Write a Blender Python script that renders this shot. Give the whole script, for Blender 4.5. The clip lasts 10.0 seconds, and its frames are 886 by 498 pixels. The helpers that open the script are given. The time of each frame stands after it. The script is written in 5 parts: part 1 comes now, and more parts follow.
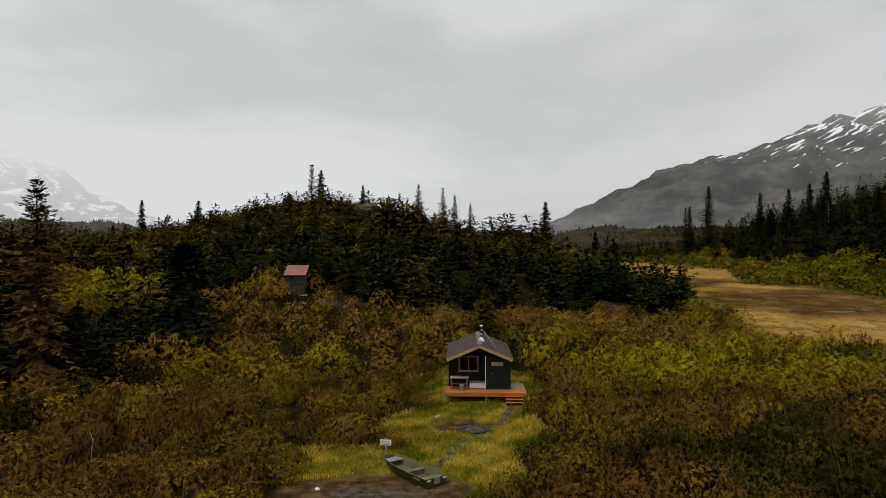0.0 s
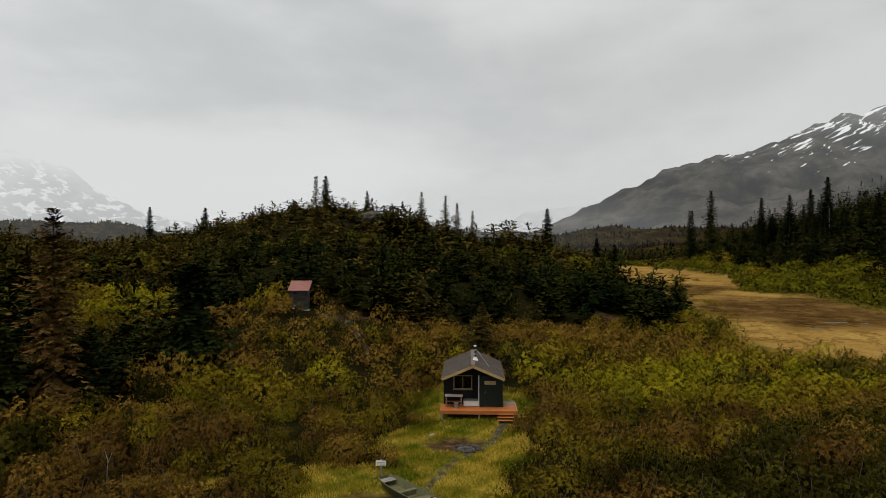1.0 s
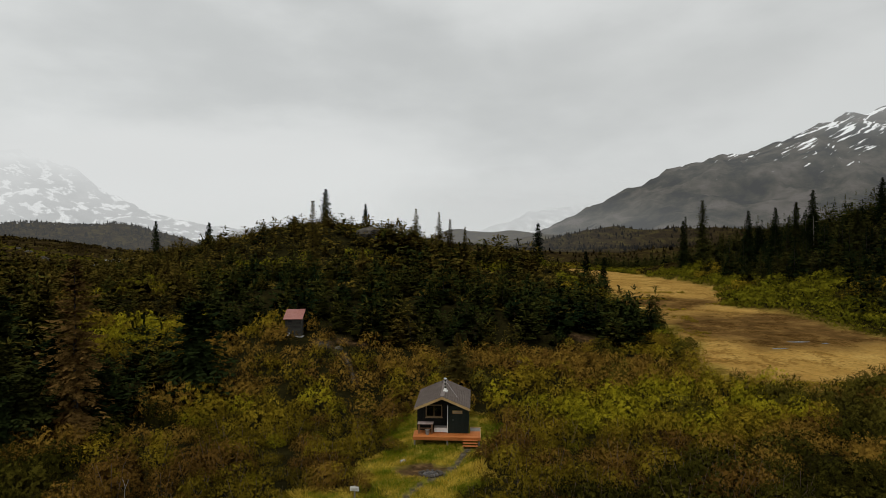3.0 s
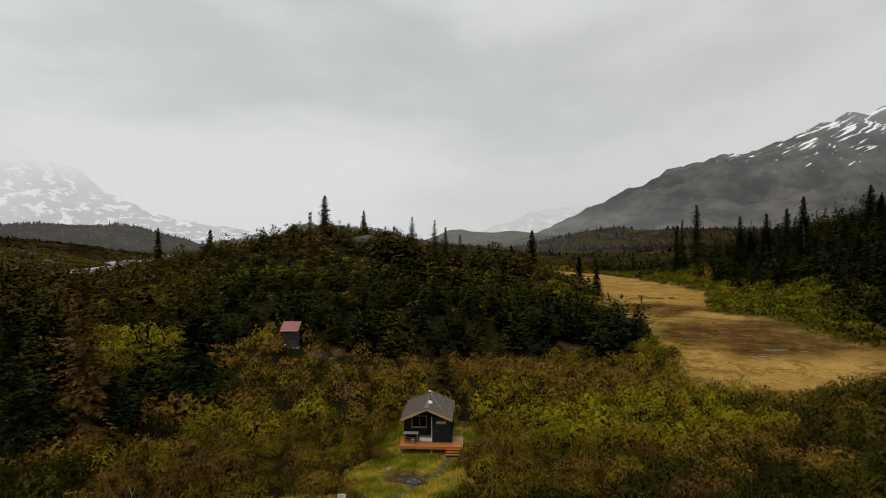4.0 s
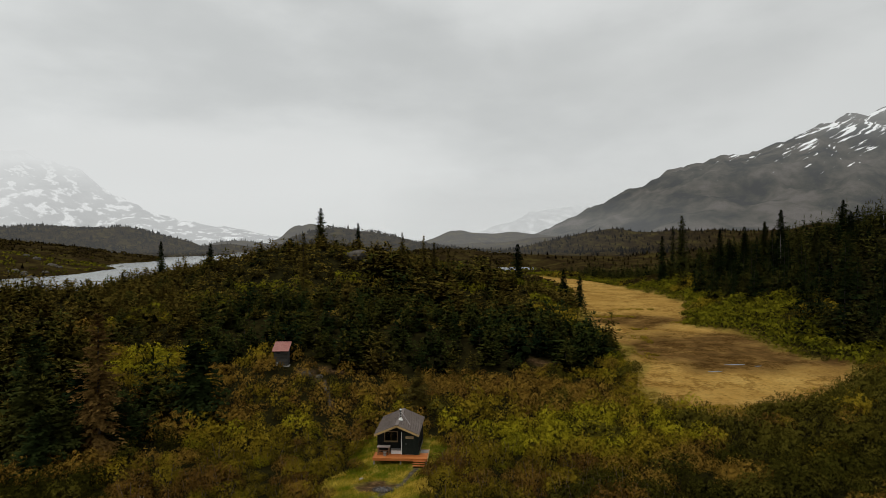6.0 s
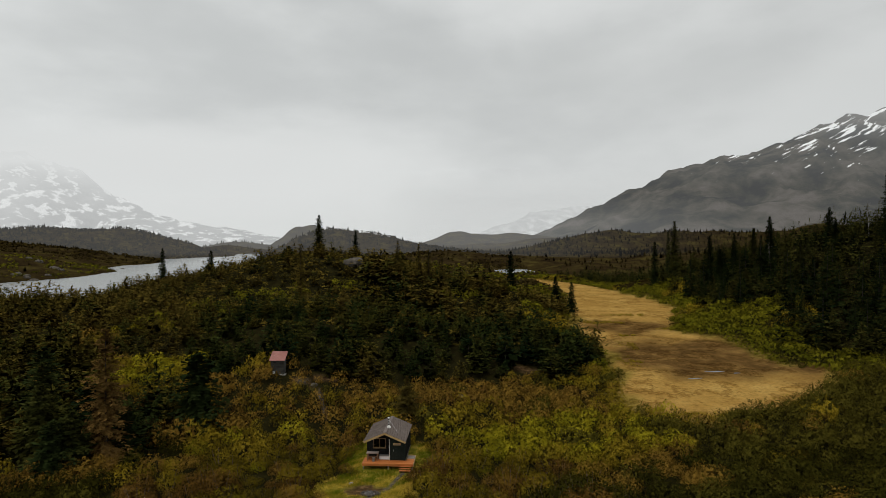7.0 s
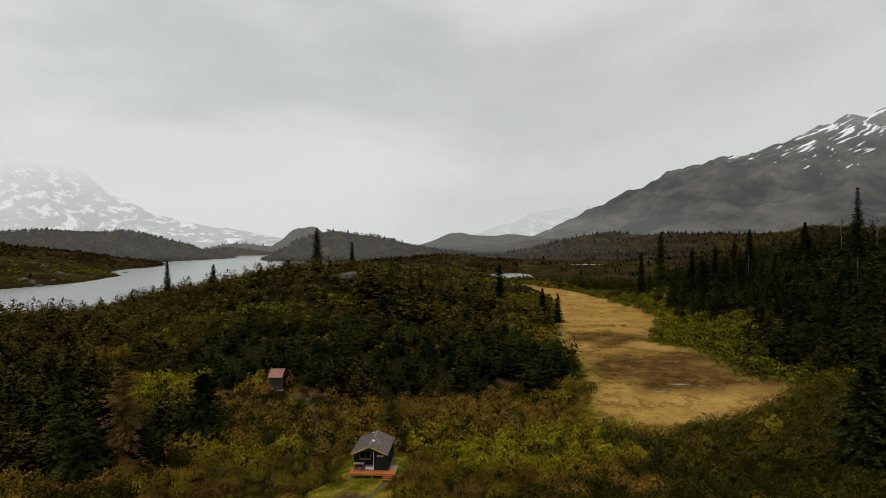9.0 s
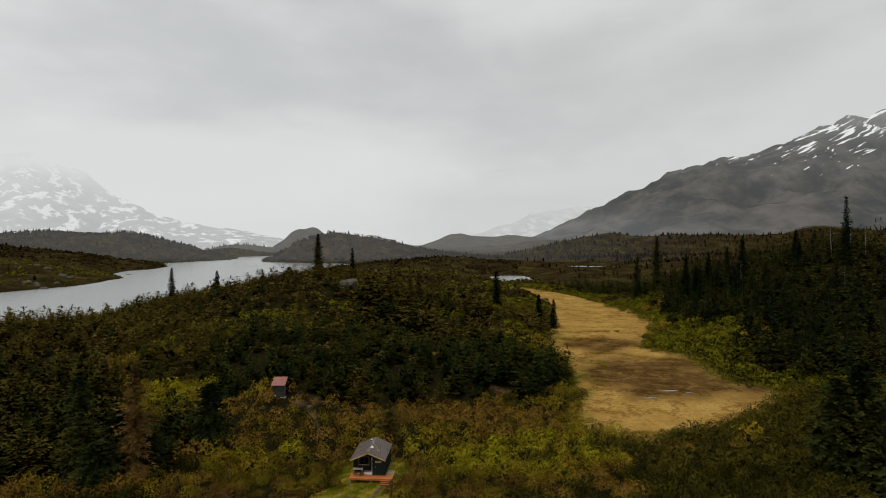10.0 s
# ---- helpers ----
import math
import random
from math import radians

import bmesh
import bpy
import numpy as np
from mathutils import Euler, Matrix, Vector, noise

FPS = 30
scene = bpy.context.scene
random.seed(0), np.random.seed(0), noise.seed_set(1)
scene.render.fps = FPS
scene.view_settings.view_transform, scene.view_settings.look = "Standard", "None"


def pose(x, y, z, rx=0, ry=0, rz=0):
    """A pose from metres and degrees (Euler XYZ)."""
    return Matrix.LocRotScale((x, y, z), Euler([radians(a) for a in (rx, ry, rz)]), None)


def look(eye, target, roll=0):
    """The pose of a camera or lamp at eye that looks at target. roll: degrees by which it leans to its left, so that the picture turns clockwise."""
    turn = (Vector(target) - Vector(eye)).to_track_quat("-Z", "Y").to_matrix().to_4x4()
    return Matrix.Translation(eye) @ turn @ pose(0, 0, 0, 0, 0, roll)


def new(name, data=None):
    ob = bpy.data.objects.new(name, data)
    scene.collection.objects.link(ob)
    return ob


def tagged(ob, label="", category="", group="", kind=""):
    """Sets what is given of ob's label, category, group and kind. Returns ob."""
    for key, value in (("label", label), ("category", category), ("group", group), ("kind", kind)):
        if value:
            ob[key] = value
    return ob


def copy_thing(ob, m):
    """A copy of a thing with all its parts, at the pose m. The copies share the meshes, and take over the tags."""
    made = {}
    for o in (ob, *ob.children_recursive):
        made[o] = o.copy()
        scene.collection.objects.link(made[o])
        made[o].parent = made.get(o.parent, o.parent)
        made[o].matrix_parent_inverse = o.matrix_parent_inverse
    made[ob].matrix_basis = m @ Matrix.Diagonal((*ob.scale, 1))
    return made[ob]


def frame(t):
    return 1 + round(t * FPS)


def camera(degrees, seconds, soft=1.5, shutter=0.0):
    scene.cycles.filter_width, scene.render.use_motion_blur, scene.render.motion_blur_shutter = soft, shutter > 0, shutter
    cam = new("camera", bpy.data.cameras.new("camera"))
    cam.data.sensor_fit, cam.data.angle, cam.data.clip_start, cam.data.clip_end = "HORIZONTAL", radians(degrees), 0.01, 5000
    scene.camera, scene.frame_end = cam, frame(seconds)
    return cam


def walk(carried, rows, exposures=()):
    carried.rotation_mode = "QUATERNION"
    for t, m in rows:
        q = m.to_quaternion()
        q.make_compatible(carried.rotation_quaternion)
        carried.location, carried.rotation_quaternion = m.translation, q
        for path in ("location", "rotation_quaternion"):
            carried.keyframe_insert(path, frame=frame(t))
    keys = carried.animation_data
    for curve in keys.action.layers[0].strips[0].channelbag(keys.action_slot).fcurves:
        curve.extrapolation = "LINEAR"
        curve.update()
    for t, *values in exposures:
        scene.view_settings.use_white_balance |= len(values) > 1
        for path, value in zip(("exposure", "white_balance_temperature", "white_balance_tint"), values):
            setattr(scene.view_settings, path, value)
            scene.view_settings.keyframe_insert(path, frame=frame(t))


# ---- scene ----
# camera ---------------------------------------------------------------
cam = camera(69.9, 10.0, 0.85)
METRES, EYE, TILT, LEAN, TURN = 43.0, 10.3, -0.5, 0.0, 0.0
ROWS = [
    (0.0, 0.0, 0.0, 0.0, 0.0, 0.0, -0.0),
    (0.5, 0.007, -0.0206, 0.0202, 0.34, -0.04, -0.0),
    (1.0, 0.0172, -0.0471, 0.0406, 0.53, -0.08, 0.01),
    (1.5, 0.0297, -0.0779, 0.0617, 0.67, -0.11, 0.0),
    (2.0, 0.044, -0.1112, 0.0829, 0.76, -0.15, 0.01),
    (2.5, 0.0596, -0.1477, 0.1047, 0.83, -0.18, 0.0),
    (4.0, 0.1109, -0.2646, 0.1687, 1.05, -0.23, 0.06),
    (4.5, 0.1299, -0.307, 0.1894, 1.09, -0.24, 0.06),
    (5.0, 0.1494, -0.3516, 0.211, 1.12, -0.27, 0.07),
    (5.5, 0.1691, -0.3977, 0.2324, 1.15, -0.28, 0.05),
    (7.0, 0.2282, -0.5407, 0.2989, 1.23, -0.26, 0.06),
    (7.5, 0.2477, -0.5903, 0.3224, 1.24, -0.27, 0.09),
    (8.0, 0.2659, -0.6394, 0.3454, 1.25, -0.28, 0.08),
    (8.5, 0.2814, -0.6882, 0.3691, 1.27, -0.31, 0.07),
    (9.0, 0.2946, -0.7366, 0.3938, 1.31, -0.29, 0.09),
    (9.5, 0.3051, -0.7851, 0.4182, 1.35, -0.29, 0.09),
    (10.0, 0.3144, -0.834, 0.4432, 1.38, -0.29, 0.05),
]
walk(cam, [(t, pose(0, 0, EYE, TILT, LEAN, TURN) @ pose(METRES * x, METRES * y, METRES * z, 90 + pitch, roll, yaw)) for t, x, y, z, yaw, pitch, roll in ROWS])

# light ----------------------------------------------------------------
rng = np.random.RandomState(7)


def node_tree(mat):
    mat.use_nodes = True
    nt = mat.node_tree
    nt.nodes.clear()
    return nt, nt.nodes, nt.links


def build_world():
    w = bpy.data.worlds.new("overcast_sky")
    scene.world = w
    nt, N, L = node_tree(w)
    out, bg = N.new("ShaderNodeOutputWorld"), N.new("ShaderNodeBackground")
    sky = N.new("ShaderNodeTexSky")
    sky.sky_type, sky.sun_disc = "NISHITA", False
    sky.sun_elevation, sky.sun_rotation = radians(75), radians(218)
    tc, mp = N.new("ShaderNodeTexCoord"), N.new("ShaderNodeMapping")
    mp.inputs["Scale"].default_value = (1.0, 1.0, 2.3)
    mp.inputs["Rotation"].default_value = (0, 0, 0.95)
    n1, n2 = N.new("ShaderNodeTexNoise"), N.new("ShaderNodeTexNoise")
    n1.inputs["Scale"].default_value, n1.inputs["Detail"].default_value = SKY_SCALE, 5
    n1.inputs["Roughness"].default_value = 0.42
    n1.inputs["Distortion"].default_value = 0.5
    n2.inputs["Scale"].default_value, n2.inputs["Detail"].default_value = 7.0, 6
    n2.inputs["Roughness"].default_value = 0.5
    L.new(tc.outputs["Generated"], mp.inputs["Vector"])
    for n in (n1, n2):
        L.new(mp.outputs["Vector"], n.inputs["Vector"])
    mixn = N.new("ShaderNodeMix")
    mixn.inputs[0].default_value = 0.2
    L.new(n1.outputs["Fac"], mixn.inputs[2])
    L.new(n2.outputs["Fac"], mixn.inputs[3])
    ramp = N.new("ShaderNodeValToRGB")
    ramp.color_ramp.interpolation = "EASE"
    e = ramp.color_ramp.elements
    e[0].position, e[0].color = 0.36, (0.52, 0.535, 0.53, 1)
    e[1].position, e[1].color = 0.62, (0.74, 0.755, 0.745, 1)
    L.new(mixn.outputs[0], ramp.inputs["Fac"])
    sep, hz = N.new("ShaderNodeSeparateXYZ"), N.new("ShaderNodeMapRange")
    L.new(tc.outputs["Generated"], sep.inputs["Vector"])
    L.new(sep.outputs["Z"], hz.inputs["Value"])
    hz.inputs["From Min"].default_value, hz.inputs["From Max"].default_value = 0.0, 0.22
    hz.inputs["To Min"].default_value, hz.inputs["To Max"].default_value = 0.75, 0.0
    low = N.new("ShaderNodeMix")
    low.data_type = "RGBA"
    L.new(hz.outputs["Result"], low.inputs[0])
    L.new(ramp.outputs["Color"], low.inputs[6])
    low.inputs[7].default_value = (0.66, 0.675, 0.67, 1)
    side, lit = N.new("ShaderNodeMapRange"), N.new("ShaderNodeVectorMath")
    side.interpolation_type = "SMOOTHSTEP"
    side.inputs["From Min"].default_value, side.inputs["From Max"].default_value = -0.75, 0.75
    side.inputs["To Min"].default_value, side.inputs["To Max"].default_value = 1.13, 0.90
    L.new(sep.outputs["X"], side.inputs["Value"])
    lit.operation = "SCALE"
    L.new(low.outputs[2], lit.inputs[0])
    L.new(side.outputs["Result"], lit.inputs["Scale"])
    add = N.new("ShaderNodeMix")
    add.data_type = "RGBA"
    add.inputs[0].default_value = 0.04
    scale = N.new("ShaderNodeVectorMath")
    scale.operation = "SCALE"
    scale.inputs["Scale"].default_value = 0.08
    L.new(sky.outputs["Color"], scale.inputs[0])
    L.new(lit.outputs[0], add.inputs[6])
    L.new(scale.outputs[0], add.inputs[7])
    L.new(add.outputs[2], bg.inputs["Color"])
    bg.inputs["Strength"].default_value = 1.0
    L.new(bg.outputs["Background"], out.inputs["Surface"])


SKY_SCALE = 1.35
build_world()
sun = new("sun", bpy.data.lights.new("sun", "SUN"))
sun.data.energy, sun.data.angle, sun.data.color = 1.5, radians(30), (1.0, 0.95, 0.86)
sun.matrix_world = look((-14, 22, 90), (0, 40, 0))

# materials ------------------------------------------------------------


def ramp_of(N, stops):
    r = N.new("ShaderNodeValToRGB")
    el = r.color_ramp.elements
    while len(el) < len(stops):
        el.new(0.5)
    for e, (p, c) in zip(el, stops):
        e.position, e.color = p, (*c, 1)
    return r


def noise_of(N, L, scale, detail=4.0, rough=0.55, coord=None, stretch=None):
    n = N.new("ShaderNodeTexNoise")
    n.inputs["Scale"].default_value, n.inputs["Detail"].default_value = scale, detail
    n.inputs["Roughness"].default_value = rough
    if coord is None:
        g = N.new("ShaderNodeNewGeometry")
        coord = g.outputs["Position"]
    if stretch:
        m = N.new("ShaderNodeMapping")
        m.inputs["Scale"].default_value = stretch[:3]
        if len(stretch) > 3:
            m.inputs["Rotation"].default_value = stretch[3:]
        L.new(coord, m.inputs["Vector"])
        coord = m.outputs["Vector"]
    L.new(coord, n.inputs["Vector"])
    return n


def leaf_material(name, stops, patch=0.25, glow=0.2, leafy=0.4, leaf=0.0, gaps=0.44, swell=True):
    """Foliage: colour from patches a few metres wide, from plant to plant and from leaf to leaf; a little light passes through.
    Leaves take the light by the way that their bough faces."""
    mat = bpy.data.materials.new(name)
    nt, N, L = node_tree(mat)
    geo, info, tone = N.new("ShaderNodeNewGeometry"), N.new("ShaderNodeObjectInfo"), N.new("ShaderNodeAttribute")
    tone.attribute_name = "tone"
    big = noise_of(N, L, patch, 3)

    def madd(value, k, base):
        m = N.new("ShaderNodeMath")
        m.operation = "MULTIPLY_ADD"
        m.inputs[1].default_value = k
        L.new(value, m.inputs[0])
        L.new(base, m.inputs[2])
        return m.outputs[0]

    v = madd(geo.outputs["Random Per Island"], leafy, big.outputs["Fac"])
    v = madd(info.outputs["Random"], 0.55, v)
    v = madd(tone.outputs["Fac"], 0.55, v)
    sub = N.new("ShaderNodeMath")
    sub.operation = "SUBTRACT"
    sub.inputs[1].default_value = leafy * 0.5 + 0.275
    L.new(v, sub.inputs[0])
    r = ramp_of(N, stops)
    L.new(sub.outputs[0], r.inputs["Fac"])
    p, tr, mix = N.new("ShaderNodeBsdfDiffuse"), N.new("ShaderNodeBsdfTranslucent"), N.new("ShaderNodeMixShader")
    L.new(r.outputs["Color"], p.inputs["Color"])
    L.new(r.outputs["Color"], tr.inputs["Color"])
    if swell:
        face, turn = N.new("ShaderNodeAttribute"), N.new("ShaderNodeVectorTransform")
        face.attribute_name = "swell"
        turn.vector_type, turn.convert_from, turn.convert_to = "NORMAL", "OBJECT", "WORLD"
        L.new(face.outputs["Vector"], turn.inputs[0])
        L.new(turn.outputs[0], p.inputs["Normal"])
    mix.inputs[0].default_value = glow
    out = N.new("ShaderNodeOutputMaterial")
    L.new(p.outputs[0], mix.inputs[1])
    L.new(tr.outputs[0], mix.inputs[2])
    if leaf:
        # single leaves within a tuft, with gaps between them
        fine = noise_of(N, L, 1 / leaf, 2.0, 0.6)
        cut, clear, both = N.new("ShaderNodeMath"), N.new("ShaderNodeBsdfTransparent"), N.new("ShaderNodeMixShader")
        cut.operation = "GREATER_THAN"
        cut.inputs[1].default_value = gaps
        L.new(fine.outputs["Fac"], cut.inputs[0])
        L.new(cut.outputs[0], both.inputs[0])
        L.new(clear.outputs[0], both.inputs[1])
        L.new(mix.outputs[0], both.inputs[2])
        mix = both
    L.new(mix.outputs[0], out.inputs["Surface"])
    return mat


def surface(name, stops, scale=3.0, rough=0.8, metal=0.0, bump=0.3, bump_scale=None, stretch=None, detail=5.0, vary=0.0, objects=True):
    """A plain surface with grain at two scales, wear and a little relief, in the thing's own space."""
    mat = bpy.data.materials.new(name)
    nt, N, L = node_tree(mat)
    coord = None
    if objects:
        tc = N.new("ShaderNodeTexCoord")
        coord = tc.outputs["Object"]
    n1 = noise_of(N, L, scale, detail, 0.6, coord, stretch)
    n2 = noise_of(N, L, scale * 7.3, 3, 0.6, coord, stretch)
    info = N.new("ShaderNodeObjectInfo")
    m1, m2 = N.new("ShaderNodeMath"), N.new("ShaderNodeMath")
    m1.operation = m2.operation = "MULTIPLY_ADD"
    m1.inputs[1].default_value = 0.45
    off = N.new("ShaderNodeMath")
    off.operation = "SUBTRACT"
    off.inputs[1].default_value = 0.22
    L.new(n2.outputs["Fac"], m1.inputs[0])
    L.new(n1.outputs["Fac"], off.inputs[0])
    L.new(off.outputs[0], m1.inputs[2])
    m2.inputs[1].default_value = vary
    L.new(info.outputs["Random"], m2.inputs[0])
    L.new(m1.outputs[0], m2.inputs[2])
    r = ramp_of(N, stops)
    L.new(m2.outputs[0], r.inputs["Fac"])
    p, out = N.new("ShaderNodeBsdfPrincipled"), N.new("ShaderNodeOutputMaterial")
    L.new(r.outputs["Color"], p.inputs["Base Color"])
    p.inputs["Roughness"].default_value, p.inputs["Metallic"].default_value = rough, metal
    p.inputs["Specular IOR Level"].default_value = 0.5 if metal else 0.2
    bp = N.new("ShaderNodeBump")
    bp.inputs["Strength"].default_value, bp.inputs["Distance"].default_value = bump, 0.02
    L.new(n2.outputs["Fac"], bp.inputs["Height"])
    L.new(bp.outputs["Normal"], p.inputs["Normal"])
    L.new(p.outputs[0], out.inputs["Surface"])
    return mat


M_WILLOW_GREEN = leaf_material("willow_leaf_green", [(0.1, (0.0775, 0.0666, 0.00553)), (0.5, (0.152, 0.134, 0.00775)), (0.9, (0.25, 0.21, 0.0111))], 0.3, 0.10, 0.03, 0.075, 0.49)
M_WILLOW_OLIVE = leaf_material("willow_leaf_olive", [(0.1, (0.0603, 0.0437, 0.00532)), (0.5, (0.124, 0.0905, 0.00797)), (0.9, (0.212, 0.15, 0.0124))], 0.3, 0.10, 0.03, 0.075, 0.49)
M_WILLOW_BROWN = leaf_material("willow_bud_brown", [(0.1, (0.0534, 0.0292, 0.00698)), (0.5, (0.116, 0.0631, 0.0128)), (0.9, (0.196, 0.116, 0.0186))], 0.3, 0.10, 0.03, 0.075, 0.49)
M_HEMLOCK = leaf_material("hemlock_needles", [(0.15, (0.010, 0.021, 0.008)), (0.42, (0.032, 0.043, 0.010)), (0.7, (0.068, 0.062, 0.011)), (0.95, (0.112, 0.080, 0.015))], 0.075, 0.0, 0.12, 0.10, 0.35)
M_BANK = leaf_material("bank_willow_leaf", [(0.1, (0.042, 0.044, 0.0037)), (0.5, (0.080, 0.078, 0.0056)), (0.9, (0.126, 0.114, 0.0081))], 0.1, 0.06, 0.04, 0.12, 0.46)
M_HEATH = leaf_material("olive_heath", [(0.1, (0.03, 0.0255, 0.006)), (0.5, (0.090, 0.070, 0.012)), (0.9, (0.165, 0.115, 0.0195))], 0.06, 0.04, 0.1, 0.08, 0.42)
M_FARWOOD = leaf_material("far_conifers", [(0.1, (0.0092, 0.0068, 0.0030)), (0.5, (0.0200, 0.0142, 0.0046)), (0.9, (0.038, 0.027, 0.0072))], 0.02, 0.02, 0.1)
M_SPRUCE = leaf_material("spruce_needles", [(0.1, (0.00624, 0.0125, 0.00468)), (0.5, (0.0203, 0.0281, 0.0078)), (0.9, (0.0546, 0.0515, 0.0109))], 0.12, 0.0, 0.14, 0.10, 0.36)
M_RUSTY = leaf_material("dying_spruce_needles", [(0.1, (0.028, 0.018, 0.007)), (0.5, (0.085, 0.049, 0.014)), (0.9, (0.155, 0.090, 0.026))], 0.3, 0.0, 0.3, 0.10, 0.46)
M_OLIVESPRUCE = leaf_material("olive_spruce_needles", [(0.1, (0.032, 0.024, 0.006)), (0.5, (0.076, 0.058, 0.012)), (0.9, (0.13, 0.092, 0.018))], 0.3, 0.05, 0.1, 0.10, 0.42)
M_GRASS = leaf_material("grass_blades", [(0.1, (0.085, 0.118, 0.005)), (0.42, (0.19, 0.178, 0.010)), (0.68, (0.34, 0.245, 0.022)), (0.95, (0.55, 0.39, 0.058))], 0.5, 0.25, 0.3, swell=False)
M_ALDER_VIGNETTE = leaf_material("alder_leaf_vignette", [(0.1, (0.0149, 0.0141, 0.00242)), (0.5, (0.0339, 0.0316, 0.00484)), (0.9, (0.0677, 0.0571, 0.00847))], 0.3, 0.06, 0.03, 0.075, 0.48)
M_BARK = surface("bark", [(0.2, (0.018, 0.014, 0.011)), (0.8, (0.055, 0.046, 0.038))], 6, 0.95, stretch=(1, 1, 0.2))
M_TWIG = surface("twig", [(0.2, (0.06, 0.042, 0.03)), (0.8, (0.14, 0.10, 0.07))], 5, 0.9)
M_SNAG = surface("weathered_snag", [(0.2, (0.10, 0.09, 0.08)), (0.8, (0.22, 0.20, 0.18))], 6, 0.9, stretch=(1, 1, 0.2))
M_DEADWOOD = surface("grey_dead_wood", [(0.2, (0.22, 0.20, 0.18)), (0.8, (0.42, 0.40, 0.37))], 6, 0.9, stretch=(1, 1, 0.2))


# mesh helpers ---------------------------------------------------------
def smooth(a, b, x):
    t = np.clip((x - a) / (b - a), 0, 1)
    return t * t * (3 - 2 * t)


def quads_object(name, verts, quads, mat, parent=None, shade=False, tone=None, swell=None):
    """A mesh object from an array of corners and an array of four-cornered faces."""
    me = bpy.data.meshes.new(name)
    n = len(quads)
    me.vertices.add(len(verts))
    me.vertices.foreach_set("co", np.asarray(verts, np.float32).ravel())
    me.loops.add(n * 4)
    me.loops.foreach_set("vertex_index", np.asarray(quads, np.int32).ravel())
    me.polygons.add(n)
    me.polygons.foreach_set("loop_start", np.arange(0, n * 4, 4, dtype=np.int32))
    me.polygons.foreach_set("use_smooth", np.full(n, shade, dtype=bool))
    me.update(calc_edges=True)
    me.materials.append(mat)
    if tone is not None:
        me.attributes.new("tone", "FLOAT", "POINT").data.foreach_set("value", np.asarray(tone, np.float32))
    if swell is not None:
        me.attributes.new("swell", "FLOAT_VECTOR", "POINT").data.foreach_set("vector", np.asarray(swell, np.float32).ravel())
    ob = new(name, me)
    ob.parent = parent
    return ob


def part(name, bm, material, parent, label=""):
    me = bpy.data.meshes.new(name)
    bmesh.ops.recalc_face_normals(bm, faces=bm.faces)
    bm.to_mesh(me)
    bm.free()
    me.materials.append(material)
    ob = new(name, me)
    ob.parent = parent
    return tagged(ob, label)


def box(bm, x0, x1, y0, y1, z0, z1, bevel=0.0, turn=None):
    r = bmesh.ops.create_cube(bm, size=1)
    vs = r["verts"]
    m = Matrix.Translation(((x0 + x1) / 2, (y0 + y1) / 2, (z0 + z1) / 2)) @ (turn or Matrix()) @ Matrix.Diagonal((x1 - x0, y1 - y0, z1 - z0, 1))
    bmesh.ops.transform(bm, matrix=m, verts=vs)
    if bevel:
        es = list({e for v in vs for e in v.link_edges})
        bmesh.ops.bevel(bm, geom=es, offset=bevel, segments=1, affect="EDGES")
    return bm


def boxes(*specs, bevel=0.0):
    bm = bmesh.new()
    for s in specs:
        box(bm, *s, bevel=bevel)
    return bm


def tube(bm, a, b, r0, r1=None, seg=8):
    a, b = Vector(a), Vector(b)
    d = b - a
    m = Matrix.Translation((a + b) / 2) @ d.to_track_quat("Z", "Y").to_matrix().to_4x4()
    bmesh.ops.create_cone(bm, cap_ends=True, segments=seg, radius1=r0, radius2=r0 if r1 is None else r1, depth=d.length, matrix=m)
    return bm


def empty(name, m, label, category, group="", kind=""):
    ob = new(name)
    ob.empty_display_size = 0.3
    ob.matrix_world = m
    return tagged(ob, label, category, group, kind)


# the land -------------------------------------------------------------
WATER = -1.0
# the hill, the banks and the valley side: x, y, breadth, length, height
HILLS = [
    (-17, 142, 30, 28, 14.25), (-15, 88, 26, 20, 8.60), (-62, 95, 32, 30, 6.9), (-50, 150, 28, 28, 9.45),
    (-15, 62, 14, 10, 2.87), (22, 140, 14, 30, 7.24), (-25, 195, 40, 35, 9.96), (5, 235, 35, 60, 5.66),
    (-100, 100, 40, 50, 7.6), (-45, 58, 22, 14, 4.32), (65, 170, 30, 55, 2.01), (70, 260, 30, 60, 2.45),
    (60, 105, 25, 28, 0.96), (125, 150, 32, 50, 14.53), (160, 180, 40, 60, 22.31), (115, 225, 28, 40, 10.40),
    (140, 95, 32, 32, 16.29), (85, 130, 16, 35, 3.16), (-110, 60, 40, 30, 2.75), (8, 66, 14, 10, 0.18),
    (60, 330, 40, 40, 3.38), (8, 84, 12, 12, 2.71), (24, 98, 11, 16, 2.66), (-80, 165, 20, 22, 6.4),
    (112, 52, 32, 24, 4.53), (8, 58, 10, 8, 1.7),
]
